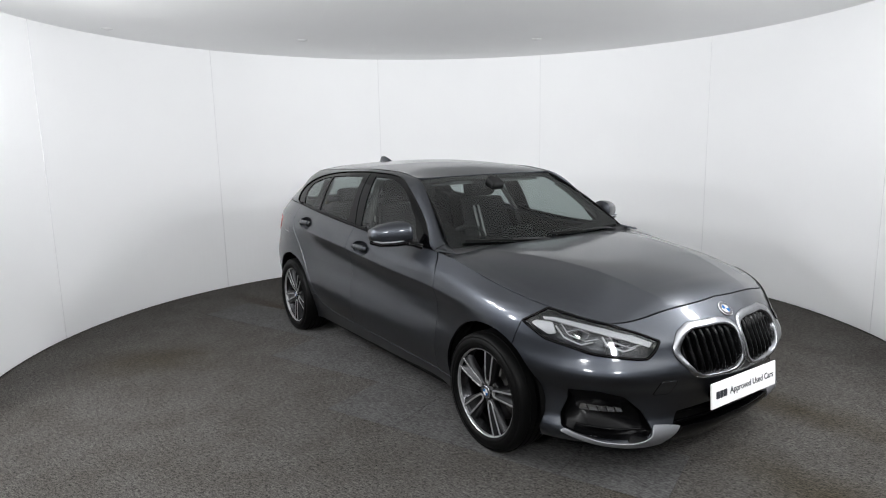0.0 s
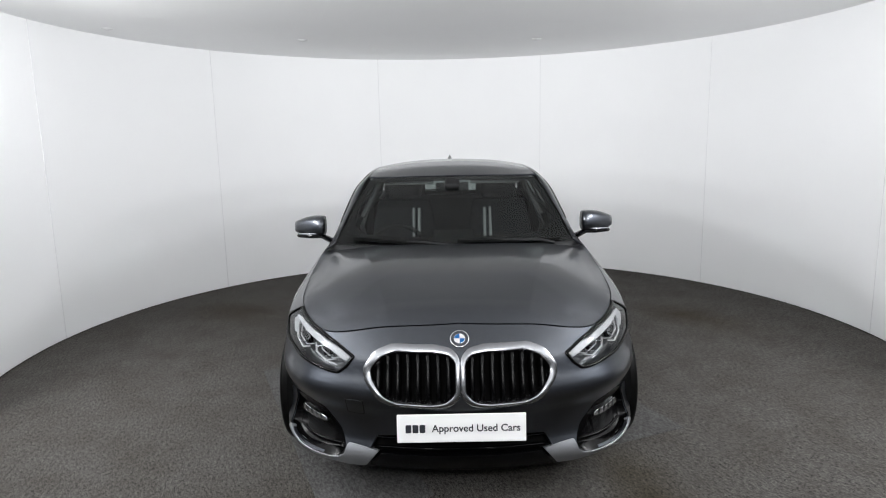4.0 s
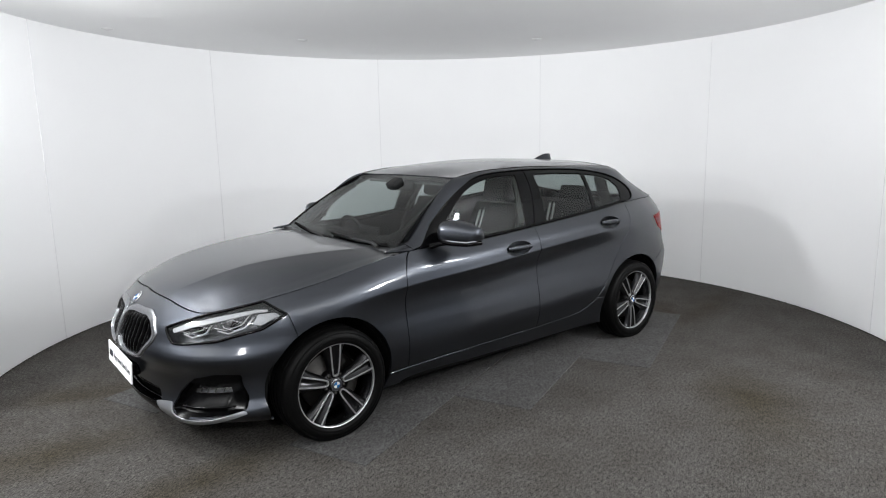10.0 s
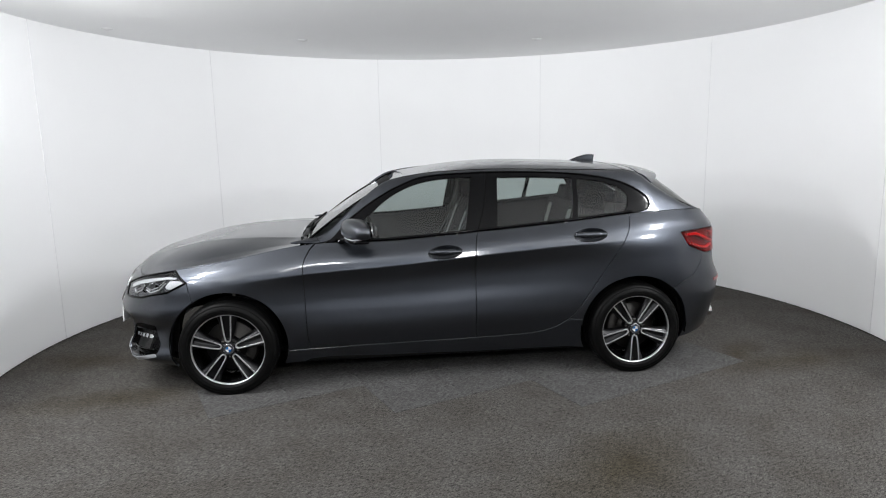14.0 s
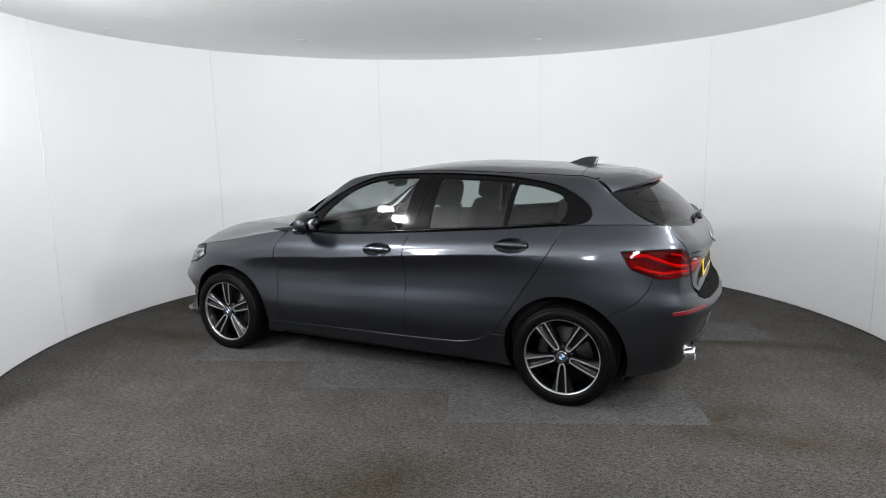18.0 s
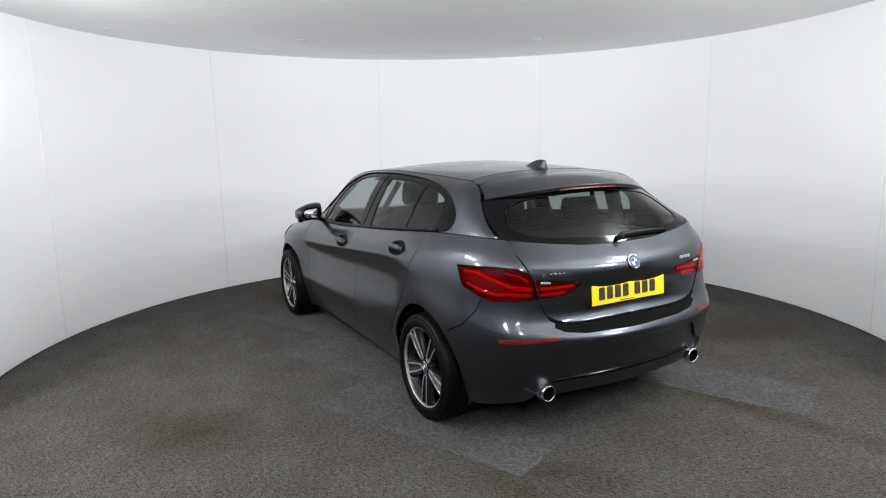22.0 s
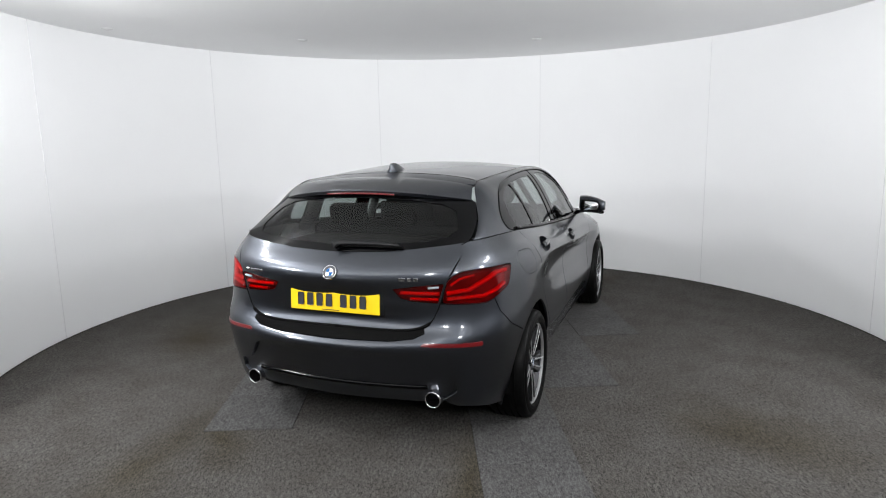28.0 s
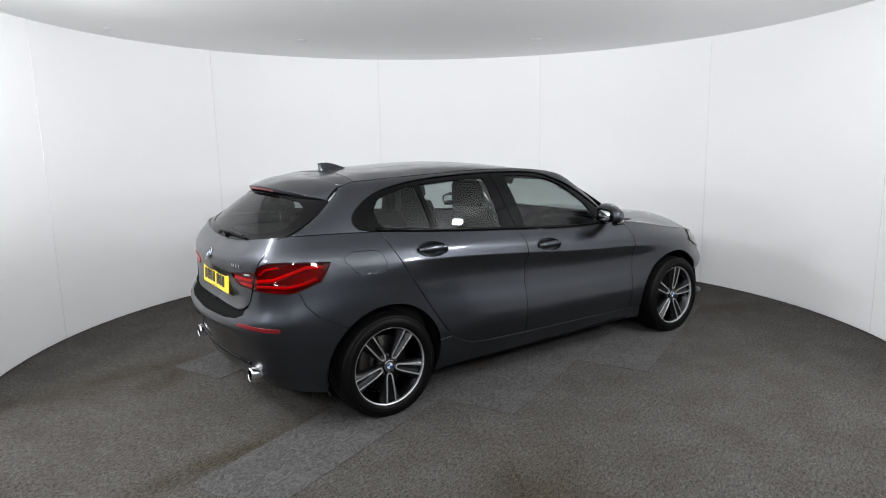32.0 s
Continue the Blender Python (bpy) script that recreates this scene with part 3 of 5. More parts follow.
door_f = smooth_line(bs([(.835, .268), (.842, .5), (.846, .745), (.840, .839), (.80, .915)]), 5) + top_run(bx(.765, .945)[0], bx(-.28, .98)[0]) + smooth_line(bs([(-.262, .92), (-.259, .88), (-.259, .66), (-.256, .288)]), 4)
door_r = bs([(-.256, .288), (-.259, .66), (-.259, .88), (-.262, .92)]) + top_run(bx(-.28, .98)[0], bx(-1.315, 1.066)[0]) + smooth_line(bs([(-1.268, .96), (-1.218, .873), (-1.092, .686), (-.950, .475), (-.875, .395), (-.80, .345), (-.72, .317), (-.62, .302)]), 5)
quarter = smooth_line(bs([(-.875, .395), (-.950, .475), (-1.092, .686), (-1.218, .873), (-1.268, .96)]), 4) + top_run(bx(-1.315, 1.066)[0], br(.662, 1.06)[0]) + brs([(.64, .985), (.612, .925)]) + bs([(-1.95, .952), (-1.868, .957), (-1.70, .950), (-1.648, .946), (-1.708, .849), (-1.826, .803), (-1.803, .731), (-1.735, .652), (-1.60, .583)]) + arch_run(-WHEEL_X, 131, 12)
sill = bs([(.96, .262), (.41, .275), (-.256, .288), (-.62, .302), (-.72, .317), (-.80, .345), (-.875, .395)]) + arch_run(-WHEEL_X, 12, -24, 8) + bs([(-.9, .182), (0, .175), (.9, .165)]) + arch_run(WHEEL_X, 205, 189, 6)
rear_out = bs([(-1.60, .583), (-1.735, .652), (-1.803, .731), (-1.826, .803), (-1.871, .79)]) + brs([(.572, .796), (.535, .715), (.500, .684), (.44, .664), (.33, .652)]) + [[SMAX, .648]]
insert = [[SMAX, .560]] + brs([(.30, .556), (.419, .546), (.48, .52), (.52, .46), (.555, .42), (.64, .395), (.64, .345), (.57, .30), (.46, .272)]) + [[SMAX, .262]]
rear_bumper = panel("rear_bumper", inner(rear_out + insert[:9] + smooth_line([br(.62, .262), br(.70, .245), bx(-1.82, .225), bx(-1.68, .20)], 5) + arch_run(-WHEEL_X, -24 + 228, 131), GAP, (0, SMAX)), belt, PAINT, car, both=True, depth=.020)
diffuser = panel("diffuser", inner(insert + [], .001, (0, SMAX)), belt, PAINT, rear_bumper, both=True, off=-.016, label="recessed lower bumper insert")
gate_o = smooth_line(brs([(.662, 1.055), (.637, .982), (.603, .90), (.572, .796), (.535, .715), (.500, .684), (.44, .664), (.33, .652)]) + [[SMAX, .648]], 4) + top_run(SMAX, br(.66, 1.06)[0])
tail_in = rounded(brs([(.591, .898), (.49, .888), (.33, .864), (.37, .815), (.43, .803), (.562, .797)]), .012, 3)
tail_out = rounded(brs([(.598, .898), (.628, .933), (.667, .952)]) + bs([(-1.868, .957), (-1.70, .950), (-1.648, .944), (-1.712, .849), (-1.827, .803), (-1.871, .79)]) + brs([(.580, .80)]), .018, 3)
tailgate = panel("tailgate", inner(gate_o, GAP, (0, SMAX)), belt, PAINT, car, both=True, holes=[tail_in])
# dark shut joint under and beside the tailgate, thicker below to paint its shade
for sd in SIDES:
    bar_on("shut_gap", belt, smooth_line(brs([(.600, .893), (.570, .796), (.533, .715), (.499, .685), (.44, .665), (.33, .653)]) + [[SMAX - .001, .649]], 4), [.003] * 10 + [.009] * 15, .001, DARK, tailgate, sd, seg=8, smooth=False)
# near-black strip stands in for the shade on the ledge under the tailgate
panel("bumper_ledge_shade", [[SMAX, .647]] + brs([(.33, .650), (.44, .661), (.492, .676), (.500, .652), (.45, .628), (.33, .613)]) + [[SMAX, .608]], belt, DARK, rear_bumper, both=True, off=.004, depth=.004, step=.015, label="black strip painted as the shade along the loading edge")
fuel_o = rounded(bs([(-1.585, .955), (-1.53, .992), (-1.36, .985), (-1.328, .90), (-1.345, .848), (-1.50, .855)]), .04)


def ellipse(cx, cz, rx, rz, tilt=0.0, n=28):
    c, s = math.cos(radians(tilt)), math.sin(radians(tilt))
    return [bx(cx + rx * math.cos(a) * c - rz * math.sin(a) * s, cz + rx * math.cos(a) * s + rz * math.sin(a) * c) for a in (2 * math.pi * k / n for k in range(n))]


HANDLES = {"front_door": (-.060, .872, -4), "rear_door": (-1.016, .951, -3)}
doors = {}
for sd in SIDES:
    panel("front_wing", inner(fender), belt, PAINT, car, side=sd, ridge=FOLD)
    q = panel("rear_quarter", inner(quarter), belt, PAINT, car, side=sd, holes=[fuel_o] if sd < 0 else [], ridge=FOLD)
    if sd < 0:
        panel("fuel_flap", inner(fuel_o), belt, PAINT, q, side=sd)
    panel("sill", inner(sill), belt, PAINT, car, side=sd)
    for nm, o in (("front_door", door_f), ("rear_door", door_r)):
        hx, hz, tilt = HANDLES[nm]
        cup = ellipse(hx, hz, .112, .043, tilt)
        d = panel(nm, inner(o), belt, PAINT, car, side=sd, holes=[cup], step=.024, ridge=FOLD)
        doors[nm, sd] = d
        h = bowl("door_handle", cup, belt, [(1.0, .001), (.96, -.006), (.85, -.022), (.5, -.034)], PAINT, d, sd, "grip bar over an oval recess")
        pts = [bx(hx + dx, hz + .002) for dx in (.104, .06, 0, -.06, -.104)]
        bar_on("grip", belt, pts, [.012] * 6 + [.017] * 13 + [.012] * 6, .004, PAINT, h, sd, flat=1.15, seg=10)
# bonnet
bon = [[x, y] for x, y in zip(_ex[(_ex > .87)][::5], _ey[(_ex > .87)][::5])]
bon_o = [[2.0165, 0.0]] + bon[1:] + smooth_line([[.865, bon[-1][1] - .02], [.885, .45], [.90, 0.0]], 6)
bonnet_p = panel("bonnet", inner(bon_o, .003, (1, 0.0)), bonnet, PAINT, car, both=True, step=.028, ridge=[[x, .30 + .27 * min(1, (2.0 - x) / 1.15)] for x in np.arange(.92, 1.96, .012)])

# upper side: painted frame round the windows, glossy black trim and glass
DLO = [(.70, .952), (.572, 1.071), (.46, 1.155), (.34, 1.231), (.22, 1.29), (.106, 1.333), (-.08, 1.357), (-.289, 1.364), (-.58, 1.362), (-.86, 1.350), (-1.08, 1.327), (-1.25, 1.292), (-1.37, 1.240), (-1.445, 1.183), (-1.462, 1.135), (-1.435, 1.098), (-1.36, 1.081)]
low = [(x, float(np.interp(-x, -_gx, _gb[:, 2])) + .004) for x in np.linspace(-1.30, .66, 40)]
dlo_o = smooth_line(um(DLO), 4) + um(low)
edge = [(x, float(np.interp(-x, -_gx, _gz)) - 2e-4) for x in np.concatenate([np.linspace(.925, -1.40, 80), np.linspace(-1.41, -1.60, 30), np.linspace(-1.61, -1.81, 16)])]
edge_i = um(edge)
bottom_r = um([(x, float(np.interp(-x, -_gx, _gb[:, 2])) + .0015) for x in np.linspace(-1.80, -1.36, 20)])
frame_out = edge_i + bottom_r + [p for p in smooth_line(um(DLO), 4)[::-1]][1:-1] + um([(.76, .949), (.90, .953)])
gf = rounded(um([(.545, .965), (.44, 1.10), (.335, 1.188), (.23, 1.255), (.13, 1.298), (.03, 1.322), (-.10, 1.336), (-.268, 1.340), (-.205, 1.0), (.15, .968)]), .012, 3)
gr = rounded(um([(-.440, 1.333), (-.70, 1.331), (-.955, 1.317), (-.925, 1.053), (-.41, 1.016)]), .014, 3)
gq = rounded(um([(-.985, 1.313), (-1.13, 1.293), (-1.262, 1.254), (-1.318, 1.19), (-1.310, 1.13), (-1.275, 1.083), (-.955, 1.055)]), .02, 3)
for sd in SIDES:
    panel("roof_frame", frame_out, upper_m, PAINT, car, side=sd, step=.026, depth=.01)
    trim = panel("window_trim", inner(dlo_o, .001), upper_m, BLACK, car, side=sd, holes=[gf, gr, gq], off=-.003, step=.026, label="glossy black window surround")
    panel("window", gf, upper_m, GLASS, doors["front_door", sd], side=sd, off=-.007, depth=0, label="clear side window")
    panel("window", gr, upper_m, GLASS, doors["rear_door", sd], side=sd, off=-.007, depth=0, label="clear side window")
    panel("quarter_window", gq, upper_m, GLASS, car, side=sd, off=-.007, depth=0)
    bar_on("window_sill_strip", upper_m, um([(x, float(np.interp(-x, -_gx, _gb[:, 2])) + .010) for x in np.linspace(.64, -1.33, 24)]), .008, .001, BLACK, car, sd, flat=1.2, smooth=False)
    bar_on("window_edge_strip", upper_m, [[a, b] for a, b in smooth_line(um(DLO[1:]), 3)], .0045, .001, BLACK, car, sd, smooth=False)
    bar_on("door_joint", upper_m, um([(-.285, 1.0), (-.34, 1.18), (-.37, 1.362)]), .0022, -.002, DARK, car, sd)

# roof, windscreen, spoiler and rear window
roof_o = [[.175, 0.0], [.185, .3]] + [[x, float(np.interp(-x, -_gx, _gy)) - .005] for x in np.linspace(.225, -1.43, 50)] + [[-1.455, .5], [-1.45, 0.0]]
panel("roof_panel", inner(roof_o, .002, (1, 0.0)), roof, PAINT, car, both=True)
for sd in SIDES:
    bm = flipped(tube([Vector(roof(np.array([x]), np.array([float(np.interp(-x, -_gx, _gy)) - .001]))[0]) + Vector((0, 0, -.001)) for x in np.linspace(.2, -1.43, 40)], .0045, 6), sd)
    part("roof_joint_strip", bm, BLACK, car)

# joint between roof and spoiler, behind the aerial
bm = tube([Vector(roof(np.array([-1.325 - .03 * (abs(y) / .55) ** 4]), np.array([y]))[0]) + Vector((0, 0, -.0004)) for y in np.linspace(-.553, .553, 41)], .0022, 6)
part("roof_joint", bm, DARK, car)
for sd in SIDES:
    bar_on("pillar_joint", upper_m, um([(.735, .953), (.752, .970), (.765, .982)]), .002, .0004, DARK, car, sd)


def screen(a, b):
    """The windscreen: a half width, b from the foot (0) to the roof (0.75)."""
    a, v = np.asarray(a, float), np.asarray(b, float) / .75
    u = a / .70
    k = .730 + (.578 - .730) * v
    xb, zb, xt, zt = .895 - .07 * u ** 2, .935 + .022 * u ** 2, .172 + .075 * np.abs(u) ** 2.2, 1.336 - .012 * u ** 2
    g = .034 * 4 * v * (1 - v) * (1 - .35 * u ** 2)
    return np.stack([xb + (xt - xb) * v + g * .5, u * k, zb + (zt - zb) * v + g * .87], -1)


ws_o = [[0, 0], [.35, 0], [.695, 0.0], [.698, .37], [.690, .75], [.35, .75], [0, .75]]
ws_i = [[0, .10], [.35, .10], [.55, .115], [.625, .19], [.650, .32], [.652, .55], [.62, .70], [.35, .70], [0, .69]]
panel("windscreen", ws_o, screen, GLASS, car, both=True, depth=0, step=.03, off=-.001, label="clear curved windscreen")
shade = [[0, .69], [.35, .70], [.62, .70], [.652, .55], [.650, .32], [.625, .19], [.55, .115], [.35, .10], [0, .10], [0, 0], [.35, 0], [.695, 0], [.698, .37], [.690, .75], [.35, .75], [0, .75]]
panel("screen_border", shade, screen, BLACK, car, both=True, depth=.004, step=.03, off=-.005, label="black printed windscreen border")
for sd in SIDES:
    bar_on("screen_seal", screen, [[.70, .03], [.70, .37], [.695, .745]], .006, .0, BLACK, car, sd)


def spoiler_s(a, b):
    """The roof spoiler: a half width, b from the roof joint (0) back to its edge (0.25)."""
    a, v = np.asarray(a, float), np.asarray(b, float) / .25
    u = a / .57
    k = .565 + .024 * v
    xf = -1.455 + .0 * u
    zf = roof(np.full_like(u, -1.445), u * .562)[..., 2]
    xr, zr = -1.733 + .190 * np.abs(u) ** 2.4, 1.322 - .063 * np.abs(u) ** 2.2
    return np.stack([xf + (xr - xf) * v, u * k, zf + (zr - zf) * v + .012 * 4 * v * (1 - v)], -1)


spoiler = panel("roof_spoiler", inner([[0, 0], [.568, 0], [.568, .25], [.3, .25], [0, .25]], .002, (0, 0.0)), lambda a, b: spoiler_s(a, b)[..., ::1], PAINT, car, both=True, depth=.022)


def hatch(a, b):
    """The rear window: a half width, b from the foot (0) to the spoiler (0.36)."""
    a, v = np.asarray(a, float), np.asarray(b, float) / .36
    u = a / .67
    k = .668 + (.603 - .668) * v + .024 * 4 * v * (1 - v)
    xb, zb, xt, zt = -1.972 + .099 * np.abs(u) ** 2.3, 1.030 + .041 * u ** 2, -1.690 + .155 * np.abs(u) ** 2.4, 1.303 - .051 * np.abs(u) ** 2.2
    g = .018 * 4 * v * (1 - v) * (1 - 1.9 * u ** 4)
    return np.stack([xb + (xt - xb) * v - g * .6, u * k, zb + (zt - zb) * v + g * .8], -1)


def hatch_m(a, b):
    return hatch(-np.asarray(a), b)


hat_in = [[-.0, .035], [-.45, .045], [-.56, .07], [-.595, .13], [-.57, .27], [-.50, .31], [-.3, .325], [0, .33]]
panel("rear_window", [[0, .02], [-.65, .02], [-.65, .34], [0, .34]], hatch_m, PRIVACY, tailgate, both=True, depth=0, off=-.004, label="tinted rear window")
panel("rear_window_surround", [[0, .0], [-.35, 0.0], [-.60, .0], [-.645, .012], [-.664, .045], [-.668, .18], [-.668, .36], [-.35, .36], [0, .36]] + hat_in[::-1], hatch_m, BLACK, tailgate, both=True, depth=.006, label="glossy black rear window surround")
bm = bmesh.new()
tube([Vector(spoiler_s(np.array([y]), np.array([.25]))[0]) + Vector((.004, 0, -.016)) for y in np.linspace(-.20, .20, 12)], .0045, 8, False, bm)
part("brake_light", bm, RED, spoiler, "red high-level brake light strip")
# shark fin
rows = []
for i in range(9):
    u = i / 8
    x, hgt, w = -1.105 - .20 * u, .056 * math.sin(min(1, u * 1.12) * math.pi * .52) ** 1.3, .042 * math.sin((.12 + .80 * u) * math.pi * .62)
    z0 = float(ROOF_C(-x)) - .004
    rows.append([(x - .02 * math.sin(t) * u, w * math.cos(t) * (1 - .80 * math.sin(t) ** .5), z0 + hgt * math.sin(t)) for t in np.linspace(0, math.pi, 17)])
bm = grid_bm(rows)
bm.verts.ensure_lookup_table()
bm.faces.new([bm.verts[8 * 17 + k] for k in range(17)])
bm.faces.new([bm.verts[k] for k in range(17)][::-1])
bmesh.ops.recalc_face_normals(bm, faces=bm.faces[:])
part("aerial_fin", bm, PAINT, car)

# added near-black shell, so that panel joints look shaded; floor pan and wheel housings
shell_top = top_run(0.0, SMAX, 120, .012)
shell_low = arch_run(-WHEEL_X, 206, -26, 24, .376) + arch_run(WHEEL_X, 206, -26, 24, .376)
panel("joint_shade_shell", shell_top + [[SMAX, .24]] + shell_low + [[0.0, .21]], belt, DARK, car, both=True, depth=0, off=-.085, step=.05, label="near-black sheet that darkens the joints between body panels")
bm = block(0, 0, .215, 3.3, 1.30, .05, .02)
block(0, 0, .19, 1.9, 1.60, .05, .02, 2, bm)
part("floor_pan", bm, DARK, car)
for x in (WHEEL_X, -WHEEL_X):
    for sd in SIDES:
        rows = []
        for k in range(21):
            a = radians(-10 + 200 * k / 20)
            rows.append([(x + .374 * math.cos(a), sd * .845, .315 + .374 * math.sin(a)), (x + .38 * math.cos(a), sd * .55, .315 + .38 * math.sin(a))])
        bm = grid_bm(rows)
        part("wheel_housing", bm, DARK, car)

# ---- front details ----
for sd in SIDES:
    g = bowl("grille", kid_in, belt, [(1.02, -.004), (1.0, -.05)], DARK, front_bumper, sd, "black kidney grille with a chrome frame")
    # frame: a raised ring between the two outlines
    a, b = resample(kid_out, .012), resample(kid_in, .012)
    ca, cb = a.mean(0), b.mean(0)
    rows = []
    order_a = np.argsort(np.arctan2(a[:, 1] - ca[1], a[:, 0] - ca[0]))
    ang_a = np.arctan2(a[:, 1] - ca[1], a[:, 0] - ca[0])[order_a]
    ang_b = np.arctan2(b[:, 1] - ca[1], b[:, 0] - ca[0])
    order_b = np.argsort(ang_b)
    th_ = np.linspace(-math.pi, math.pi, 97)[:-1]
    ring = lambda p, an, k: np.interp(th_, np.concatenate([an - 2 * math.pi, an, an + 2 * math.pi]), np.tile(p[:, k], 3))
    A = np.stack([ring(a[order_a], ang_a, 0), ring(a[order_a], ang_a, 1)], -1)
    B = np.stack([ring(b[order_b], ang_b[order_b], 0), ring(b[order_b], ang_b[order_b], 1)], -1)
    for f, hgt in ((0.0, -.004), (.03, .004), (.08, .0062), (.5, .0068), (.92, .0062), (.97, .004), (1.0, -.002), (1.02, -.03)):
        rows.append([Vector(p) for p in lifted(belt, A + (B - A) * f, hgt)[0]])
    bm = grid_bm(rows, False, True)
    bmesh.ops.recalc_face_normals(bm, faces=bm.faces[:])
    part("grille_frame", flipped(bm, sd), SATIN_CHROME, g, "chrome kidney frame")
    lo_hi = np.array(resample(kid_in, .006))
    for k in range(8):
        y = .050 + .043 * k
        zs = np.stack([belt(lo_hi[:, 0], lo_hi[:, 1])[:, 1], lo_hi[:, 1]], -1)
        near = zs[np.abs(zs[:, 0] - y) < .008][:, 1]
        if len(near) < 2 or near.max() - near.min() < .03:
            continue
        z0, z1 = near.min(), near.max()
        rows = []
        for i in range(9):
            z = z0 + (z1 - z0) * i / 8
            s_ = bf(y, z)[0]
            p, n, t = surface_at(belt, s_, z)
            lift = -.012 - .010 * (i / 8 - .25) ** 2 + (.006 if i >= 7 else 0)
            rows.append([p + n * (lift - d) + Vector((0, w, 0)) for w, d in ((-.011, .030), (-.0085, .004), (-.003, 0), (.003, 0), (.0085, .004), (.011, .030))])
        bm = grid_bm(rows)
        bmesh.ops.recalc_face_normals(bm, faces=bm.faces[:])
        part("slat", flipped(bm, sd), SLAT, g)

    # headlight
    h = bowl("headlight", headlight, belt, [(1.0, -.003), (.99, -.030), (.93, -.060), (.7, -.066), (.4, -.066), (.1, -.066)], LAMP_BODY, car, sd, "clear headlight with angular white light guides")
    panel("lamp_cover", inner(headlight, .004), belt, CLEAR, h, side=sd, depth=0, off=.0005, step=.03)
    bar_on("lamp_seal", belt, inner(headlight, .003), .0075, .0, BLACK, h, sd, closed=True, smooth=False, seg=6)
    brow = bfs([(.480, .674)]) + bs([(1.985, .704), (1.893, .735), (1.79, .757), (1.70, .769), (1.650, .766)])
    brow_in = bfs([(.497, .655)]) + bs([(1.977, .686), (1.885, .717), (1.79, .741), (1.71, .756), (1.662, .757)])
    panel("brow", brow + brow_in[::-1], belt, BROW, h, side=sd, depth=.004, off=-.014, step=.02, label="bright upper lamp strip")
    for hook in ([(1.905, .700), (1.93, .664), (1.985, .640), (2.01, .655)], [(1.725, .735), (1.775, .684), (1.845, .660), (1.885, .674)]):
        bar_on("light_guide", belt, bs(hook), .0045, -.020, GUIDE, h, sd, "white angular light guide", smooth=False, flat=.8)
        bar_on("light_guide", belt, bs([(x + .012, z + .016) for x, z in hook]), .0025, -.026, GUIDE, h, sd, "white angular light guide", smooth=False)
    for (x, z, r) in ((1.955, .672, .023), (1.82, .700, .025)):
        s_, z_ = bx(x, z)
        p, n, t = surface_at(belt, s_, z_)
        bm = bmesh.new()
        bmesh.ops.create_uvsphere(bm, u_segments=20, v_segments=12, radius=r, matrix=Matrix.Translation(p - n * .055))
        part("projector_lens", flipped(bm, sd), BLACK, h)
        hexa = [bx(x + 1.75 * r * math.cos(radians(k)), z + 1.15 * r * math.sin(radians(k)) + .002) for k in (20, 90, 160, 205, 270, 335)]
        bar_on("bezel", belt, hexa, .0030, -.020, SATIN_CHROME, h, sd, "bright six-sided lamp bezel", closed=True, smooth=False, seg=6)
    panel("indicator_reflector", rounded(bs([(1.70, .752), (1.625, .752), (1.605, .733), (1.70, .690), (1.735, .70)]), .008, 2), belt, BROW, h, side=sd, depth=.008, off=-.024, step=.02)

    # fog lamp pocket
    f = bowl("fog_pocket", fogbox, belt, [(1.0, .002), (.99, -.010), (.955, -.042), (.92, -.048)], SLAT, front_bumper, sd, "glossy black bumper pocket")
    panel("fog_brow", rounded(bfs([(.545, .400), (.60, .425), (.70, .455), (.78, .448)]) + bs([(1.825, .415), (1.90, .41)]) + bfs([(.60, .398)]), .012, 3), belt, BLACK, f, side=sd, off=-.004, depth=.03, step=.02)
    fl = panel("fog_lamp", rounded(bfs([(.605, .354), (.610, .372), (.735, .382), (.742, .358)]), .006, 3), belt, CHROME, f, side=sd, off=-.010, depth=.03, step=.015, label="slim clear fog lamp")
    panel("lens", rounded(bfs([(.603, .354), (.608, .372), (.737, .384), (.745, .360)]), .006, 3), belt, CLEAR, fl, side=sd, off=-.006, depth=0, step=.015)
    for k in range(4):
        bar_on("divider", belt, bfs([(.63 + .028 * k, .356), (.635 + .028 * k, .380)]), .0035, -.008, GUNMETAL, fl, sd, smooth=False)
    bar_on("pocket_blade", belt, bfs([(.535, .286), (.62, .290), (.70, .294), (.765, .297)]), .006, -.030, SLAT, f, sd)
    # bright lower lip
    lip = rounded(bfs([(.356, .268), (.43, .283), (.490, .290), (.510, .244), (.535, .226), (.58, .217), (.72, .235)]) + bs([(1.815, .270), (1.80, .255)]) + bfs([(.72, .216), (.60, .190), (.50, .176), (.42, .178)]), .010, 3)
    panel("bumper_lip", lip, belt, SILVER, front_bumper, side=sd, off=.006, depth=.03, step=.018, label="silver painted lower bumper lip")
    if sd < 0:
        tow = panel("tow_cover", rounded([bf(.415, .505), bf(.488, .505), bf(.488, .432), bf(.415, .432)], .010), belt, PAINT, front_bumper, side=sd, off=.0022, depth=.004, step=.015)
        panel("cover_gap", rounded([bf(.412, .508), bf(.491, .508), bf(.491, .429), bf(.412, .429)], .012), belt, DARK, tow, side=sd, off=.0010, depth=.003, step=.015)

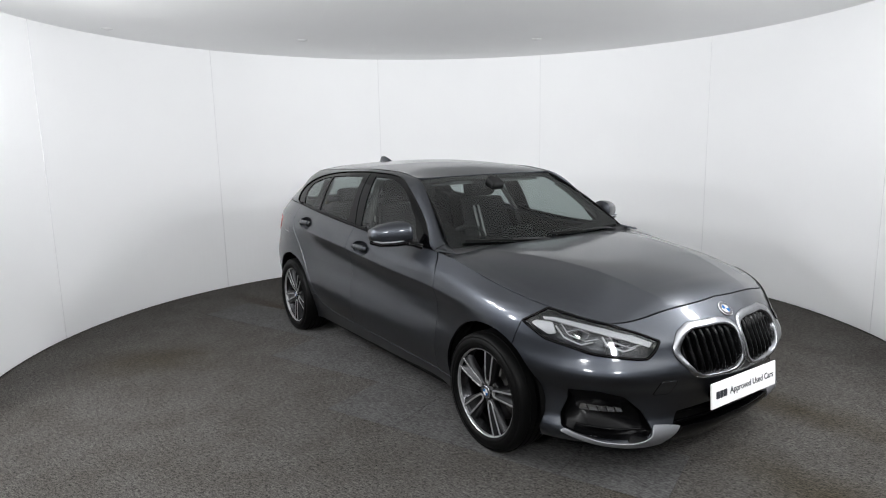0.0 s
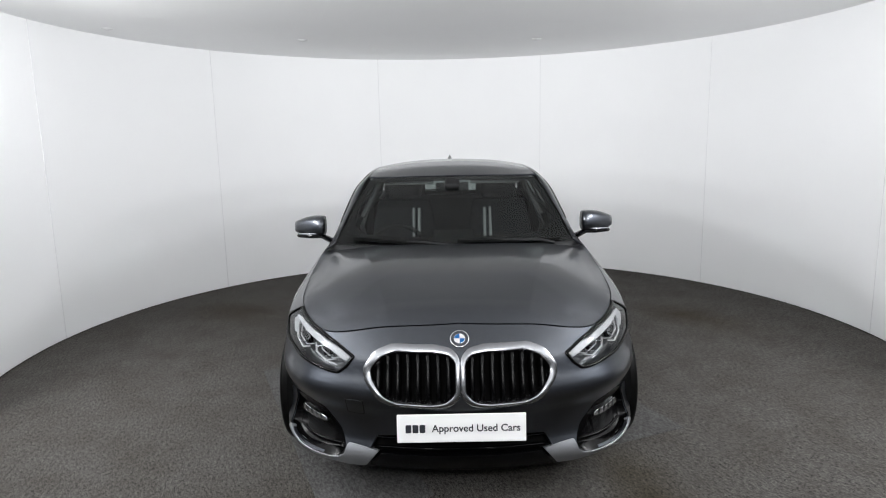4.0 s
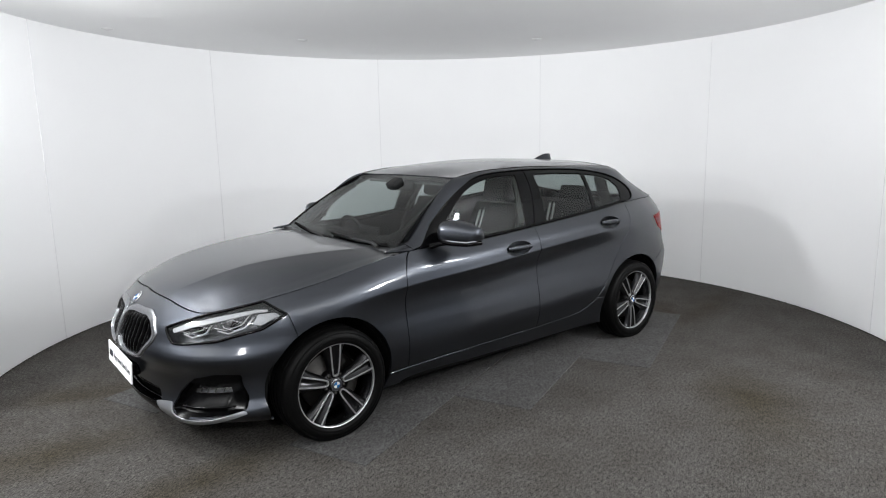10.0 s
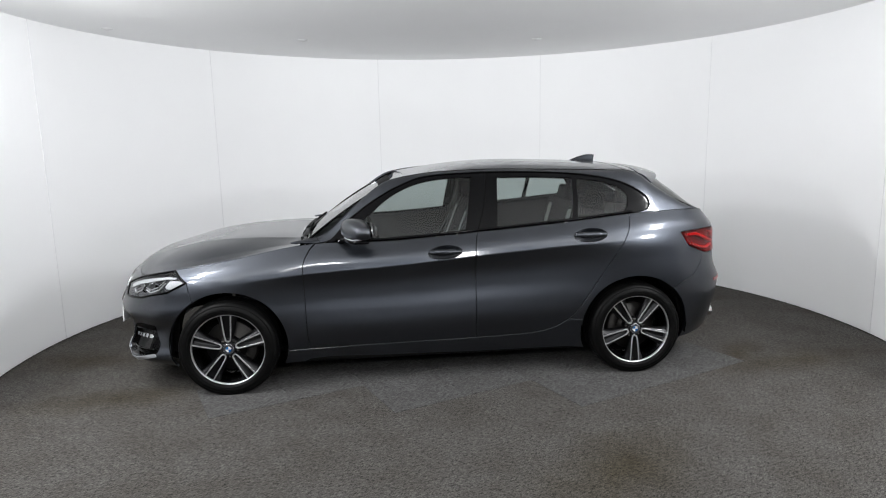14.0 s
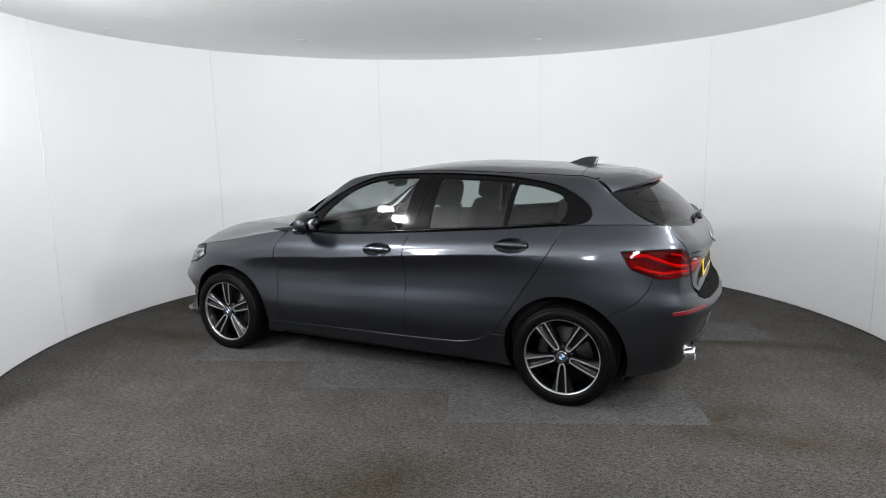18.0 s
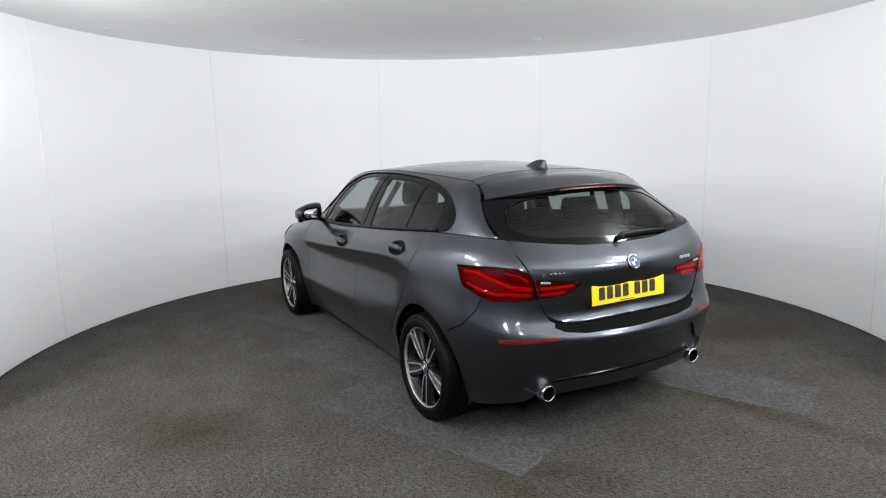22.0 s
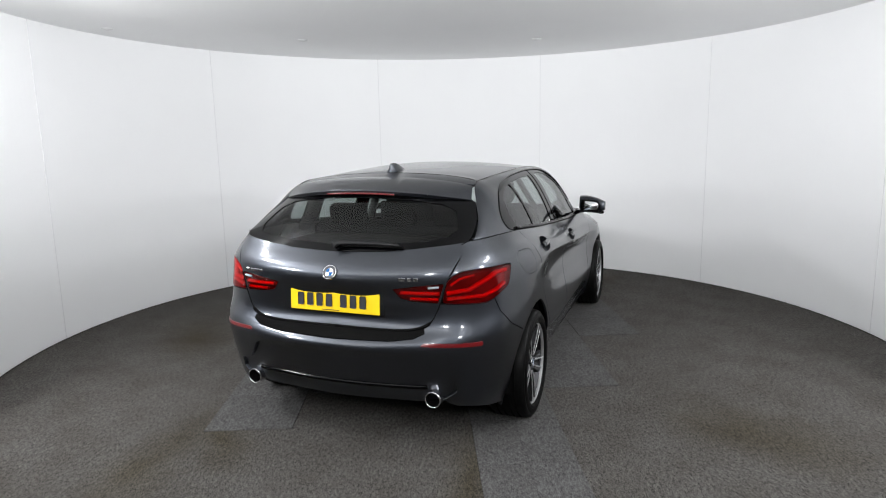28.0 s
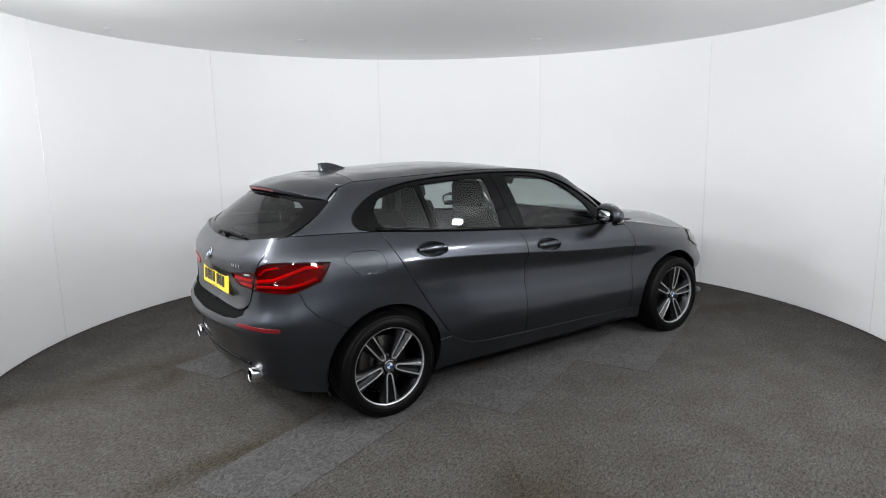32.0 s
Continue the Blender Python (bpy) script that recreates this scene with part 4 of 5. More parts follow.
# lower intake and splitter
panel("lower_intake", [[0, .345]] + bfs([(.2, .342), (.36, .328), (.40, .262), (.2, .245)]) + [[0, .243]], belt, DARK, front_bumper, both=True, off=-.05, depth=0, step=.03)
for z, o_ in ((.318, -.025), (.285, -.030)):
    bm = bmesh.new()
    tube(line_on(belt, [bf(.37, z)] + [bf(y, z) for y in (.25, .12)] + [[0, z]], o_), .009, 8, False, bm, .6)
    b2 = bm.copy()
    flipped(b2, -1)
    me_ = bpy.data.meshes.new("tmp")
    b2.to_mesh(me_)
    bm.from_mesh(me_)
    bpy.data.meshes.remove(me_)
    part("intake_bar", bm, BLACK, front_bumper)
panel("splitter", [[0, .262]] + bfs([(.2, .260), (.345, .262), (.38, .220), (.40, .184), (.2, .171)]) + [[0, .168]], belt, BLACK, front_bumper, both=True, off=.004, depth=.05, step=.02, label="glossy black lower splitter")


def roundel(name, place, normal, r, parent, up=Vector((0, 0, 1))):
    """A round badge: black ring, chrome rims, four plain quarters in white and blue."""
    n = Vector(normal).normalized()
    u = (up - n * up.dot(n)).normalized()
    m = Matrix.Translation(place) @ Matrix((u.cross(n), u, n)).transposed().to_4x4()
    base = part(name, lathe([(0, -.004), (r, -.004), (r, .002), (r * .95, .004), (r * .90, .004), (r * .88, .003), (r * .60, .003), (r * .58, .0045), (r * .54, .0045), (0, .0045)], 32, "z"), CHROME, parent, "round badge with blue and white quarters")
    base.matrix_local = m
    part("ring", lathe([(r * .61, .0034), (r * .90, .0034), (r * .90, .0050), (r * .61, .0050)], 32, "z"), INK, base, "", False)
    for k in range(4):
        bm = bmesh.new()
        c = bm.verts.new((0, 0, .0052))
        vs = [bm.verts.new((r * .54 * math.cos(a), r * .54 * math.sin(a), .0052)) for a in np.linspace(k * math.pi / 2, (k + 1) * math.pi / 2, 9)]
        for i in range(8):
            bm.faces.new((c, vs[i], vs[i + 1]))
        bmesh.ops.solidify(bm, geom=bm.faces[:], thickness=-.0008)
        bmesh.ops.recalc_face_normals(bm, faces=bm.faces[:])
        part("quarter", bm, BLUE if k % 2 else WHITE, base, "", False)
    return base


pb, nb, _ = surface_at(belt, 0.0005, .752)
roundel("badge", pb + nb * .003, nb, .041, bonnet_p)
pb, nb, _ = surface_at(belt, SMAX - .0005, .934)
roundel("badge", pb + nb * .003, nb, .039, tailgate)


def lettering(name, words, size, m, mat, parent, depth=.0006):
    cu = bpy.data.curves.new(name, "FONT")
    cu.body, cu.size, cu.extrude, cu.align_x, cu.offset = words, size, depth, "LEFT", size * .015
    tmp = new(name + "_tmp", cu)
    me = bpy.data.meshes.new_from_object(tmp.evaluated_get(bpy.context.evaluated_depsgraph_get()))
    bpy.data.objects.remove(tmp)
    ob = part_mesh(name, me, mat, parent)
    ob.matrix_local = m
    return ob


def bar_block(name, m, x, y, w, h, mat, parent, t=.0016):
    ob = part(name, block(x, y, 0, w, h, t, min(w, h) * .12, 1), mat, parent, "", False)
    ob.matrix_local = m
    return ob


# card on the front: x to the car's left when read from the front
CARD = Matrix.Translation((2.199, 0, .411)) @ Matrix(((0, 0, 1), (1, 0, 0), (0, 1, 0))).to_4x4() @ pose(0, 0, 0, -4, 0, 0)
card = part("front_card", block(0, 0, 0, .533, .119, .008, .002, 1), PAPER, front_bumper, "white display card in place of a number plate", False)
card.matrix_local = CARD
lettering("lettering", "Approved Used Cars", .0425, CARD @ pose(-.122, -.014, .0044), INK, card).matrix_local = pose(-.122, -.014, .0044)
for k in range(3):
    bar_block("brand_bar", pose(-.219 + .029 * k, 0, .0048), 0, 0, .023, .034, INK, card)
bm = block(2.165, 0, .408, .05, .40, .07, .01)
part("card_holder", bm, BLACK, front_bumper)

# rear plate: x to the car's right when read from behind
PL = Matrix.Translation((-2.036, 0, .779)) @ Matrix(((0, 0, -1), (-1, 0, 0), (0, 1, 0))).to_4x4() @ pose(0, 0, 0, -4, 0, 0)
plate = part("rear_plate", block(0, 0, 0, .522, .111, .006, .0025, 1), YELLOW, tailgate, "yellow rear plate with dark bars", False)
plate.matrix_local = PL
for k, x in enumerate((-.196, -.140, -.084, -.028, .056, .112, .168)):
    bar_block("plate_bar", pose(x, 0.004, .0040), 0, 0, .036, .066, INK, plate)
bar_block("plate_bar", pose(-.02, -.046, .0040), 0, 0, .10, .004, INK, plate)
part("plate_recess", block(-2.016, 0, .775, .03, .56, .13, .02), SATIN, tailgate)
for y0, widths in ((-.375, (.010, .024, .024, .024)), (.545, (.026, .016, .014, .014, .018))):
    y = y0
    for w in widths:
        s_, z_ = br(abs(y), .915)
        p, n, t = surface_at(belt, s_, z_)
        bm = block(0, 0, 0, w, .017 if y0 < 0 else .012, .003, .001, 1)
        ob = part("model_badge", bm, CHROME, tailgate, "small chrome model badge", False)
        ob.matrix_local = Matrix.Translation((p.x - .001, y, .915)) @ Matrix(((0, 0, -1), (-1, 0, 0), (0, 1, 0))).to_4x4()
        y -= w + .008

# ---- rear lamps, reflectors, exhausts, wiper ----
for sd in SIDES:
    for nm, o, par in (("tail_light", tail_out, car), ("tail_light_inner", tail_in, tailgate)):
        tl = bowl(nm, o, belt, [(1.0, -.002), (.985, -.012), (.95, -.030), (.7, -.032), (.4, -.033), (.1, -.033)], REDDARK, par, sd, "dark red tail light cluster")
        panel("lamp_cover", inner(o, .003), belt, REDGLASS, tl, side=sd, off=.004, depth=.008, step=.025)
        if nm == "tail_light":
            for (pts, r) in (([bx(-1.70, .925), bx(-1.78, .925), br(.775, .905), br(.70, .86), br(.60, .845)], .016), ([bx(-1.73, .865), bx(-1.80, .84), br(.76, .822), br(.60, .818)], .013), ([br(.72, .93), br(.66, .915), br(.62, .885)], .009)):
                bar_on("light_bar", belt, pts, r, -.012, REDBAR, tl, sd, "bright red light bar", flat=.7, smooth=False)
        else:
            bar_on("light_bar", belt, brs([(.565, .845), (.46, .842), (.37, .842)]), .014, -.012, REDBAR, tl, sd, "bright red light bar", flat=.7)
            bar_on("light_bar", belt, brs([(.56, .815), (.42, .816)]), .008, -.012, REDBAR, tl, sd, "bright red light bar")
            bar_on("reversing_lamp", belt, brs([(.565, .880), (.515, .876)]), .009, .003, SILVER, tl, sd, "clear reversing lamp", flat=.7)
    panel("rear_reflector", rounded(brs([(.492, .597), (.507, .612), (.765, .607), (.765, .587)]), .008, 3), belt, RED, rear_bumper, side=sd, off=.002, depth=.012, step=.02, label="slim red reflector")
    ex = part("exhaust_tip", lathe([(.036, -.10), (.0365, .0), (.039, .004), (.0415, .002), (.0425, -.01), (.0425, -.11)], 32), CHROME, rear_bumper, "round chrome exhaust tip")
    ex.matrix_local = pose(-2.036, sd * .533, .312, 0, 0, 90)
    pi = part("bore", lathe([(0, -.07), (.036, -.07), (.036, -.002)], 32), DARK, ex)
for z, r, wid in ((.362, .012, .50),):
    pts = line_on(belt, [br(wid, z), br(wid * .6, z - .004), br(wid * .3, z - .006), [SMAX, z - .006]], -.016)
    bm = tube([Vector(p) for p in pts] + [Vector((p.x, -p.y, p.z)) for p in pts[::-1][1:]], r, 8)
    part("diffuser_rib", bm, BLACK, diffuser)
wp = part("rear_wiper", tube([Vector(hatch(np.array([a]), np.array([b]))[0]) + Vector((-.02, 0, .014)) for a, b in ((.02, .012), (.0, .03), (-.10, .034), (-.22, .030), (-.34, .018))], [.020, .019, .013, .011, .007], 8, False, None, .6), SATIN, tailgate)
part("blade", tube([Vector(hatch(np.array([a]), np.array([b]))[0]) + Vector((-.010, 0, .006)) for a, b in ((-.02, .022), (-.18, .024), (-.36, .012))], .006, 6), RUBBER, wp)

# ---- windscreen wipers and scuttle ----
bm = bmesh.new()
rows = [[(.905 - .07 * (y / .70) ** 2 - dx, y, .945 + dz + .012 * (y / .7) ** 2) for dx, dz in ((-.01, -.03), (-.005, .002), (.04, .006), (.09, .012))] for y in np.linspace(-.77, .77, 30)]
part("scuttle", grid_bm(rows, bm=bm), SATIN, car)
for a0, a1, am in ((.02, .62, .28), (-.60, .06, -.28)):
    w = part("wiper", tube([Vector(screen(np.array([a]), np.array([b]))[0]) + Vector((.012, 0, .018)) for a, b in ((am + .30, -.01), (am + .22, .02), (am + .05, .035), (am, .036))], [.013, .012, .009, .007], 8, False, None, .7), SATIN, car)
    part("blade", tube([Vector(screen(np.array([a]), np.array([b]))[0]) + Vector((.006, 0, .012)) for a, b in ((a0, .055), ((a0 + a1) / 2, .035), (a1, .022))], .008, 6), RUBBER, w)

# ---- door mirrors ----
for sd in SIDES:
    rows = []
    for i in range(11):
        u = i / 10
        y = .845 + .205 * u
        hz = .069 * (1 - .28 * u * u) * (math.sin(math.pi * (.28 + .60 * u)) ** .35)
        hx_ = .092 * (1 - .25 * u) * (math.sin(math.pi * (.30 + .60 * u)) ** .4)
        cx, cz = .515 - .07 * u, 1.040 - .010 * u
        rows.append([(cx + hx_ * (math.copysign(abs(math.cos(t)) ** .75, math.cos(t))) * (1 if math.cos(t) > 0 else .80), y, cz + (hz * 1.08 * math.sin(t) ** .75 if math.sin(t) > 0 else -hz * .85 * abs(math.sin(t)) ** .5)) for t in np.linspace(0, 2 * math.pi, 25)[:-1]])
    bm = grid_bm(rows, False, True)
    bm.verts.ensure_lookup_table()
    bm.faces.new([bm.verts[k] for k in range(24)][::-1])
    bm.faces.new([bm.verts[10 * 24 + k] for k in range(24)])
    bmesh.ops.recalc_face_normals(bm, faces=bm.faces[:])
    mir = part("door_mirror", flipped(bm, sd), PAINT, doors["front_door", sd], "grey mirror housing with a black foot")
    bm = bmesh.new()
    tube([(.60, .785, .955), (.575, .83, .972), (.53, .88, .983), (.50, .95, .986)], [.030, .026, .022, .012], 10, False, bm, .6)
    part("mirror_foot", flipped(bm, sd), BLACK, mir)
    bm = bmesh.new()
    tube([(.575, .87, 1.000), (.566, .94, .996), (.522, 1.02, .993), (.465, 1.040, .998)], .0045, 8, False, bm)
    part("mirror_indicator", flipped(bm, sd), SILVER, mir, "slim clear indicator strip")
    bm = bmesh.new()
    tube([(.560, .85, .984), (.550, .93, .980), (.50, 1.015, .980), (.42, 1.025, .984)], .022, 8, False, bm, .7)
    part("mirror_underside", flipped(bm, sd), BLACK, mir)
    oval = rounded([(.862, .986), (.868, 1.088), (.985, 1.080), (1.022, 1.050), (1.010, .990)], .028, 5)
    bm = grid_bm([[(.450, y, z) for y, z in oval], [(.412, y, z) for y, z in oval], [(.409, .94 + (y - .94) * .97, 1.036 + (z - 1.036) * .97) for y, z in oval]], False, True)
    bm.verts.ensure_lookup_table()
    bm.faces.new([bm.verts[2 * len(oval) + k] for k in range(len(oval))])
    bmesh.ops.recalc_face_normals(bm, faces=bm.faces[:])
    part("mirror_rim", flipped(bm, sd), BLACK, mir)
    bm = bmesh.new()
    oval = rounded([(.875, 1.000), (.882, 1.074), (.985, 1.066), (1.005, 1.048), (.995, 1.002)], .022, 5)
    grid_bm([[(.407, y, z) for y, z in oval], [(.403, .94 + (y - .94) * .97, 1.036 + (z - 1.036) * .96) for y, z in oval]], False, True, bm)
    bm.verts.ensure_lookup_table()
    bm.faces.new([bm.verts[len(oval) + k] for k in range(len(oval))])
    bmesh.ops.recalc_face_normals(bm, faces=bm.faces[:])
    bmesh.ops.rotate(bm, cent=(.405, .94, 1.036), matrix=Matrix.Rotation(radians(7), 3, "Z"), verts=bm.verts[:])
    part("mirror_glass", flipped(bm, sd), MIRROR, mir, "reflecting mirror glass")
    tri_o = um([(.70, .954), (.60, 1.04), (.575, 1.055), (.555, .957)])
    panel("mirror_sail", tri_o, upper_m, BLACK, doors["front_door", sd], side=sd, off=.001, depth=.006, step=.02)


# ---- wheels ----
def wheel(x, sd, phase):
    """One wheel: tyre, rim, five double spokes, disc, caliper and cap. Built facing +y."""
    w = new("wheel")
    w.parent = car
    w["label"] = "black and machined alloy wheel with five double spokes"
    w.matrix_local = pose(x, sd * (.794 if x > 0 else .788), WHEEL_R, 0, 0, 0 if sd > 0 else 180)
    tyre = part("tyre", lathe([(.226, -.10), (.238, -.114), (.278, -.118), (.298, -.106), (.307, -.088), (.311, -.05), (.3115, 0), (.311, .05), (.307, .088), (.300, .101), (.293, .107), (.288, .1085), (.2850, .1075), (.282, .1105), (.264, .1165), (.2545, .1165), (.2530, .1150), (.2515, .1160), (.243, .1135), (.235, .107), (.226, .096)], 72), RUBBER, w)
    for gy in (-.055, -.02, .02, .055):
        part("tread_groove", lathe([(.3080, gy - .005), (.3118, gy - .005), (.3118, gy + .005), (.3080, gy + .005)], 48), DARK, tyre)
    rim = part("rim", lathe([(.226, -.10), (.200, -.06), (.197, .02), (.205, .050), (.219, .074), (.224, .086)], 64), BARREL, w, "dark chrome wheel barrel")
    part("rim_edge", lathe([(.2235, .084), (.2250, .0985), (.2285, .1010), (.2340, .1015), (.2355, .0990), (.2350, .094), (.231, .088)], 72), ALLOY, rim, "bright machined rim edge", False)
    for k in range(5):
        a = radians(phase + 72 * k)
        e, t = Vector((math.cos(a), 0, math.sin(a))), Vector((-math.sin(a), 0, math.cos(a)))
        # a dark spoke: a sunk middle between two bars, with sloping flanks that spread at the rim
        rows = []
        for r, hw, flank, y in ((.040, .013, .006, .083), (.065, .018, .010, .086), (.10, .0225, .016, .090), (.14, .0255, .021, .093), (.175, .028, .027, .095), (.200, .0295, .036, .096), (.2245, .031, .052, .096)):
            rows.append([e * r + t * o + Vector((0, y - dd, 0)) for o, dd in ((-hw - flank, .042), (-hw - flank * .8, .022), (-hw - .002, .003), (-hw + .006, .003), (-hw + .009, .026), (hw - .009, .026), (hw - .006, .003), (hw + .002, .003), (hw + flank * .8, .022), (hw + flank, .042))])
        bm = grid_bm(rows)
        bmesh.ops.recalc_face_normals(bm, faces=bm.faces[:])
        sp = part("spoke", bm, GUNMETAL, w)
        half = ((.062, .0155, .0855), (.085, .0190, .0885), (.115, .0220, .0915), (.150, .0245, .0940), (.180, .0268, .0958), (.205, .0285, .0968), (.226, .0300, .0972))
        path = [(r, o, y) for r, o, y in half[::-1]] + [(.0520, .0115, .0842), (.0475, .0, .0838), (.0520, -.0115, .0842)] + [(r, -o, y) for r, o, y in half]
        pts = [e * r + t * o + Vector((0, y, 0)) for r, o, y in path]
        rows = []
        for i, p in enumerate(pts):
            d = (pts[min(i + 1, len(pts) - 1)] - pts[max(i - 1, 0)]).normalized()
            w_ = d.cross(Vector((0, 1, 0))).normalized()
            rows.append([p + w_ * dx + Vector((0, dy, 0)) for dx, dy in ((-.0044, -.014), (-.0040, -.0006), (-.0034, .0), (.0034, .0), (.0040, -.0006), (.0044, -.014))])
        bm = grid_bm(rows, False, False)
        bmesh.ops.recalc_face_normals(bm, faces=bm.faces[:])
        part("machined_edge", bm, ALLOY, sp, "bright machined edge", False)
        b_ = part("wheel_bolt", lathe([(0, .072), (.009, .072), (.010, .066), (.010, .055)], 12), STEEL, w)
        b_.matrix_local = Matrix.Translation(Vector((math.cos(a + radians(36)) * .055, 0, math.sin(a + radians(36)) * .055)))
    hub = part("hub", lathe([(0, .081), (.036, .081), (.040, .075), (.044, .067), (.066, .060), (.070, .054), (.070, .0)], 40), GUNMETAL, w)
    cap = roundel("wheel_cap", (0, .085, 0), (0, 1, 0), .034, w)
    disc_ = part("brake_disc", lathe([(.06, .012), (.075, .012), (.08, .0), (.160, .0), (.162, -.004), (.162, -.020), (.160, -.024), (.08, -.024)], 48), STEEL, w)
    bm = bmesh.new()
    rows = []
    for k in range(9):
        a = radians(150 + 8 * k) if x > 0 else radians(-10 + 8 * k)
        c, s_ = math.cos(a), math.sin(a)
        rows.append([(.105 * c, .020, .105 * s_), (.110 * c, .030, .110 * s_), (.160 * c, .030, .160 * s_), (.172 * c, .018, .172 * s_), (.172 * c, -.05, .172 * s_), (.105 * c, -.05, .105 * s_)])
    grid_bm(rows, False, True, bm)
    bmesh.ops.recalc_face_normals(bm, faces=bm.faces[:])
    part("brake_caliper", bm, STEEL, w)
    # near-black disc paints in the shade behind the brake disc
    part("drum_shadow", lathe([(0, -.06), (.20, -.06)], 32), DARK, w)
    return w


for x, sd, ph in ((WHEEL_X, 1, 90), (WHEEL_X, -1, 100), (-WHEEL_X, 1, -90), (-WHEEL_X, -1, -90)):
    wheel(x, sd, ph)

# ---- interior ----
for sd in SIDES:
    for x0, nm in ((-.02, "front_seat"),):
        y = sd * .37
        seat = part(nm, block(x0 + .12, y, .56, .52, .50, .17, .06, 4), CLOTH, car, "dark cloth seat with twin white stripes")
        rows = []
        for i in range(10):
            u = i / 9
            x, z = x0 - .13 - .20 * u, .56 + .56 * u
            hw = .245 * (1 - .30 * max(0, u - .55) ** 1.5 * 2)
            rows.append([(x + .075 * math.cos(t) * (1 - .25 * u) + .03 * (1 - abs(math.cos(t))) * abs(math.sin(t)), y + hw * math.copysign(abs(math.sin(t)) ** .6, math.sin(t)), z) for t in np.linspace(0, 2 * math.pi, 25)[:-1]])
        bm = grid_bm(rows, False, True)
        bm.verts.ensure_lookup_table()
        bm.faces.new([bm.verts[9 * 24 + k] for k in range(24)])
        bmesh.ops.recalc_face_normals(bm, faces=bm.faces[:])
        part("backrest", bm, CLOTH, seat)
        hr = part("headrest", block(x0 - .345, y, 1.215, .11, .27, .175, .05, 4, turn=pose(0, 0, 0, 0, -12, 0)), CLOTH, seat)
        for q in (-.06, .06):
            part("headrest_post", tube([(x0 - .33, y + q, 1.05), (x0 - .345, y + q, 1.17)], .007, 8), CHROME, seat)
        inw = -sd * .095
        for q in (-.022, .022):
            part("stripe", tube([(x0 - .135 - .20 * u + .078 * (1 - .25 * u), y + inw + q, .56 + .56 * u) for u in (.45, .6, .75, .9)], .011, 8, False, None, .35), STRIPE, seat, "white woven stripe")
bench = part("rear_bench", block(-.80, 0, .58, .52, 1.20, .18, .06, 4), CLOTH, car, "dark cloth rear bench")
part("backrest", block(-1.13, 0, .83, .16, 1.22, .52, .06, 4, turn=pose(0, 0, 0, 0, -16, 0)), CLOTH, bench)
for y in (-.36, 0, .36):
    part("headrest", block(-1.215, y, 1.13 if y else 1.10, .09, .25 if y else .22, .13 if y else .08, .035, 4, turn=pose(0, 0, 0, 0, -14, 0)), CLOTH, bench)
for y in (-.36, .36):
    for q in (-.022, .022):
        part("stripe", block(-1.055 + .02, y + (-.09 if y > 0 else .09) + q, .98, .01, .018, .16, .003, 1, turn=pose(0, 0, 0, 0, -16, 0)), STRIPE, bench, "white woven stripe")
part("parcel_shelf", block(-1.52, 0, 1.0, .46, 1.12, .03, .01), TRIM, car)
rows = []
for y in np.linspace(-.69, .69, 25):
    q = abs(y) / .69
    b = -.035 if -.55 < y < -.18 else 0
    rows.append([(.88 - .06 * q, y, .915), (.80 - .05 * q, y, .930), (.68 - .05 * q, y, .938 - b), (.58 - .05 * q, y, .925 - b), (.52 - .04 * q, y, .86), (.54, y, .72), (.62, y, .55), (.70, y, .40)])
part("dashboard", grid_bm(rows), TRIM, car)
part("instrument_screen", block(.555, .0, .955, .02, .26, .10, .008, 2, turn=pose(0, 0, 0, 0, -12, 0)), BLACK, car)
part("centre_console", block(.10, 0, .50, .90, .22, .24, .04, 3), TRIM, car)
wheel_m = Matrix.Translation((.42, -.37, .865)) @ pose(0, 0, 0, 0, -66, 0)
sw = part("steering_wheel", tube([(.182 * math.cos(a), .182 * math.sin(a), 0) for a in np.linspace(0, 2 * math.pi, 41)[:-1]], .0155, 10, True), TRIM, car, "dark leather steering wheel")
sw.matrix_local = wheel_m
part("boss", block(0, 0, .005, .11, .14, .05, .02, 3), TRIM, sw)
for a in (90, 270, 180):
    part("spoke", block(.10 * math.cos(radians(a)), .10 * math.sin(radians(a)), 0, .13 if a == 180 else .03, .03 if a == 180 else .13, .018, .006, 2), TRIM, sw)
for q in (-.055, .055):
    part("switch", block(.0, q, .032, .022, .045, .004, .002, 1), SILVER, sw)
rows = [[tuple(roof(np.array([x]), np.array([y]))[0] + np.array([0, 0, -.035])) for y in np.linspace(-.54, .54, 15)] for x in np.linspace(.12, -1.42, 20)]
part("headliner", grid_bm(rows), LINER, car)
part("interior_mirror", block(.255, 0, 1.262, .03, .23, .065, .014, 3, turn=pose(0, 0, 0, 0, -8, 10)), TRIM, car)
part("mirror_stalk", block(.315, 0, 1.285, .10, .10, .055, .02, 3, turn=pose(0, 0, 0, 0, 28, 0)), TRIM, car)
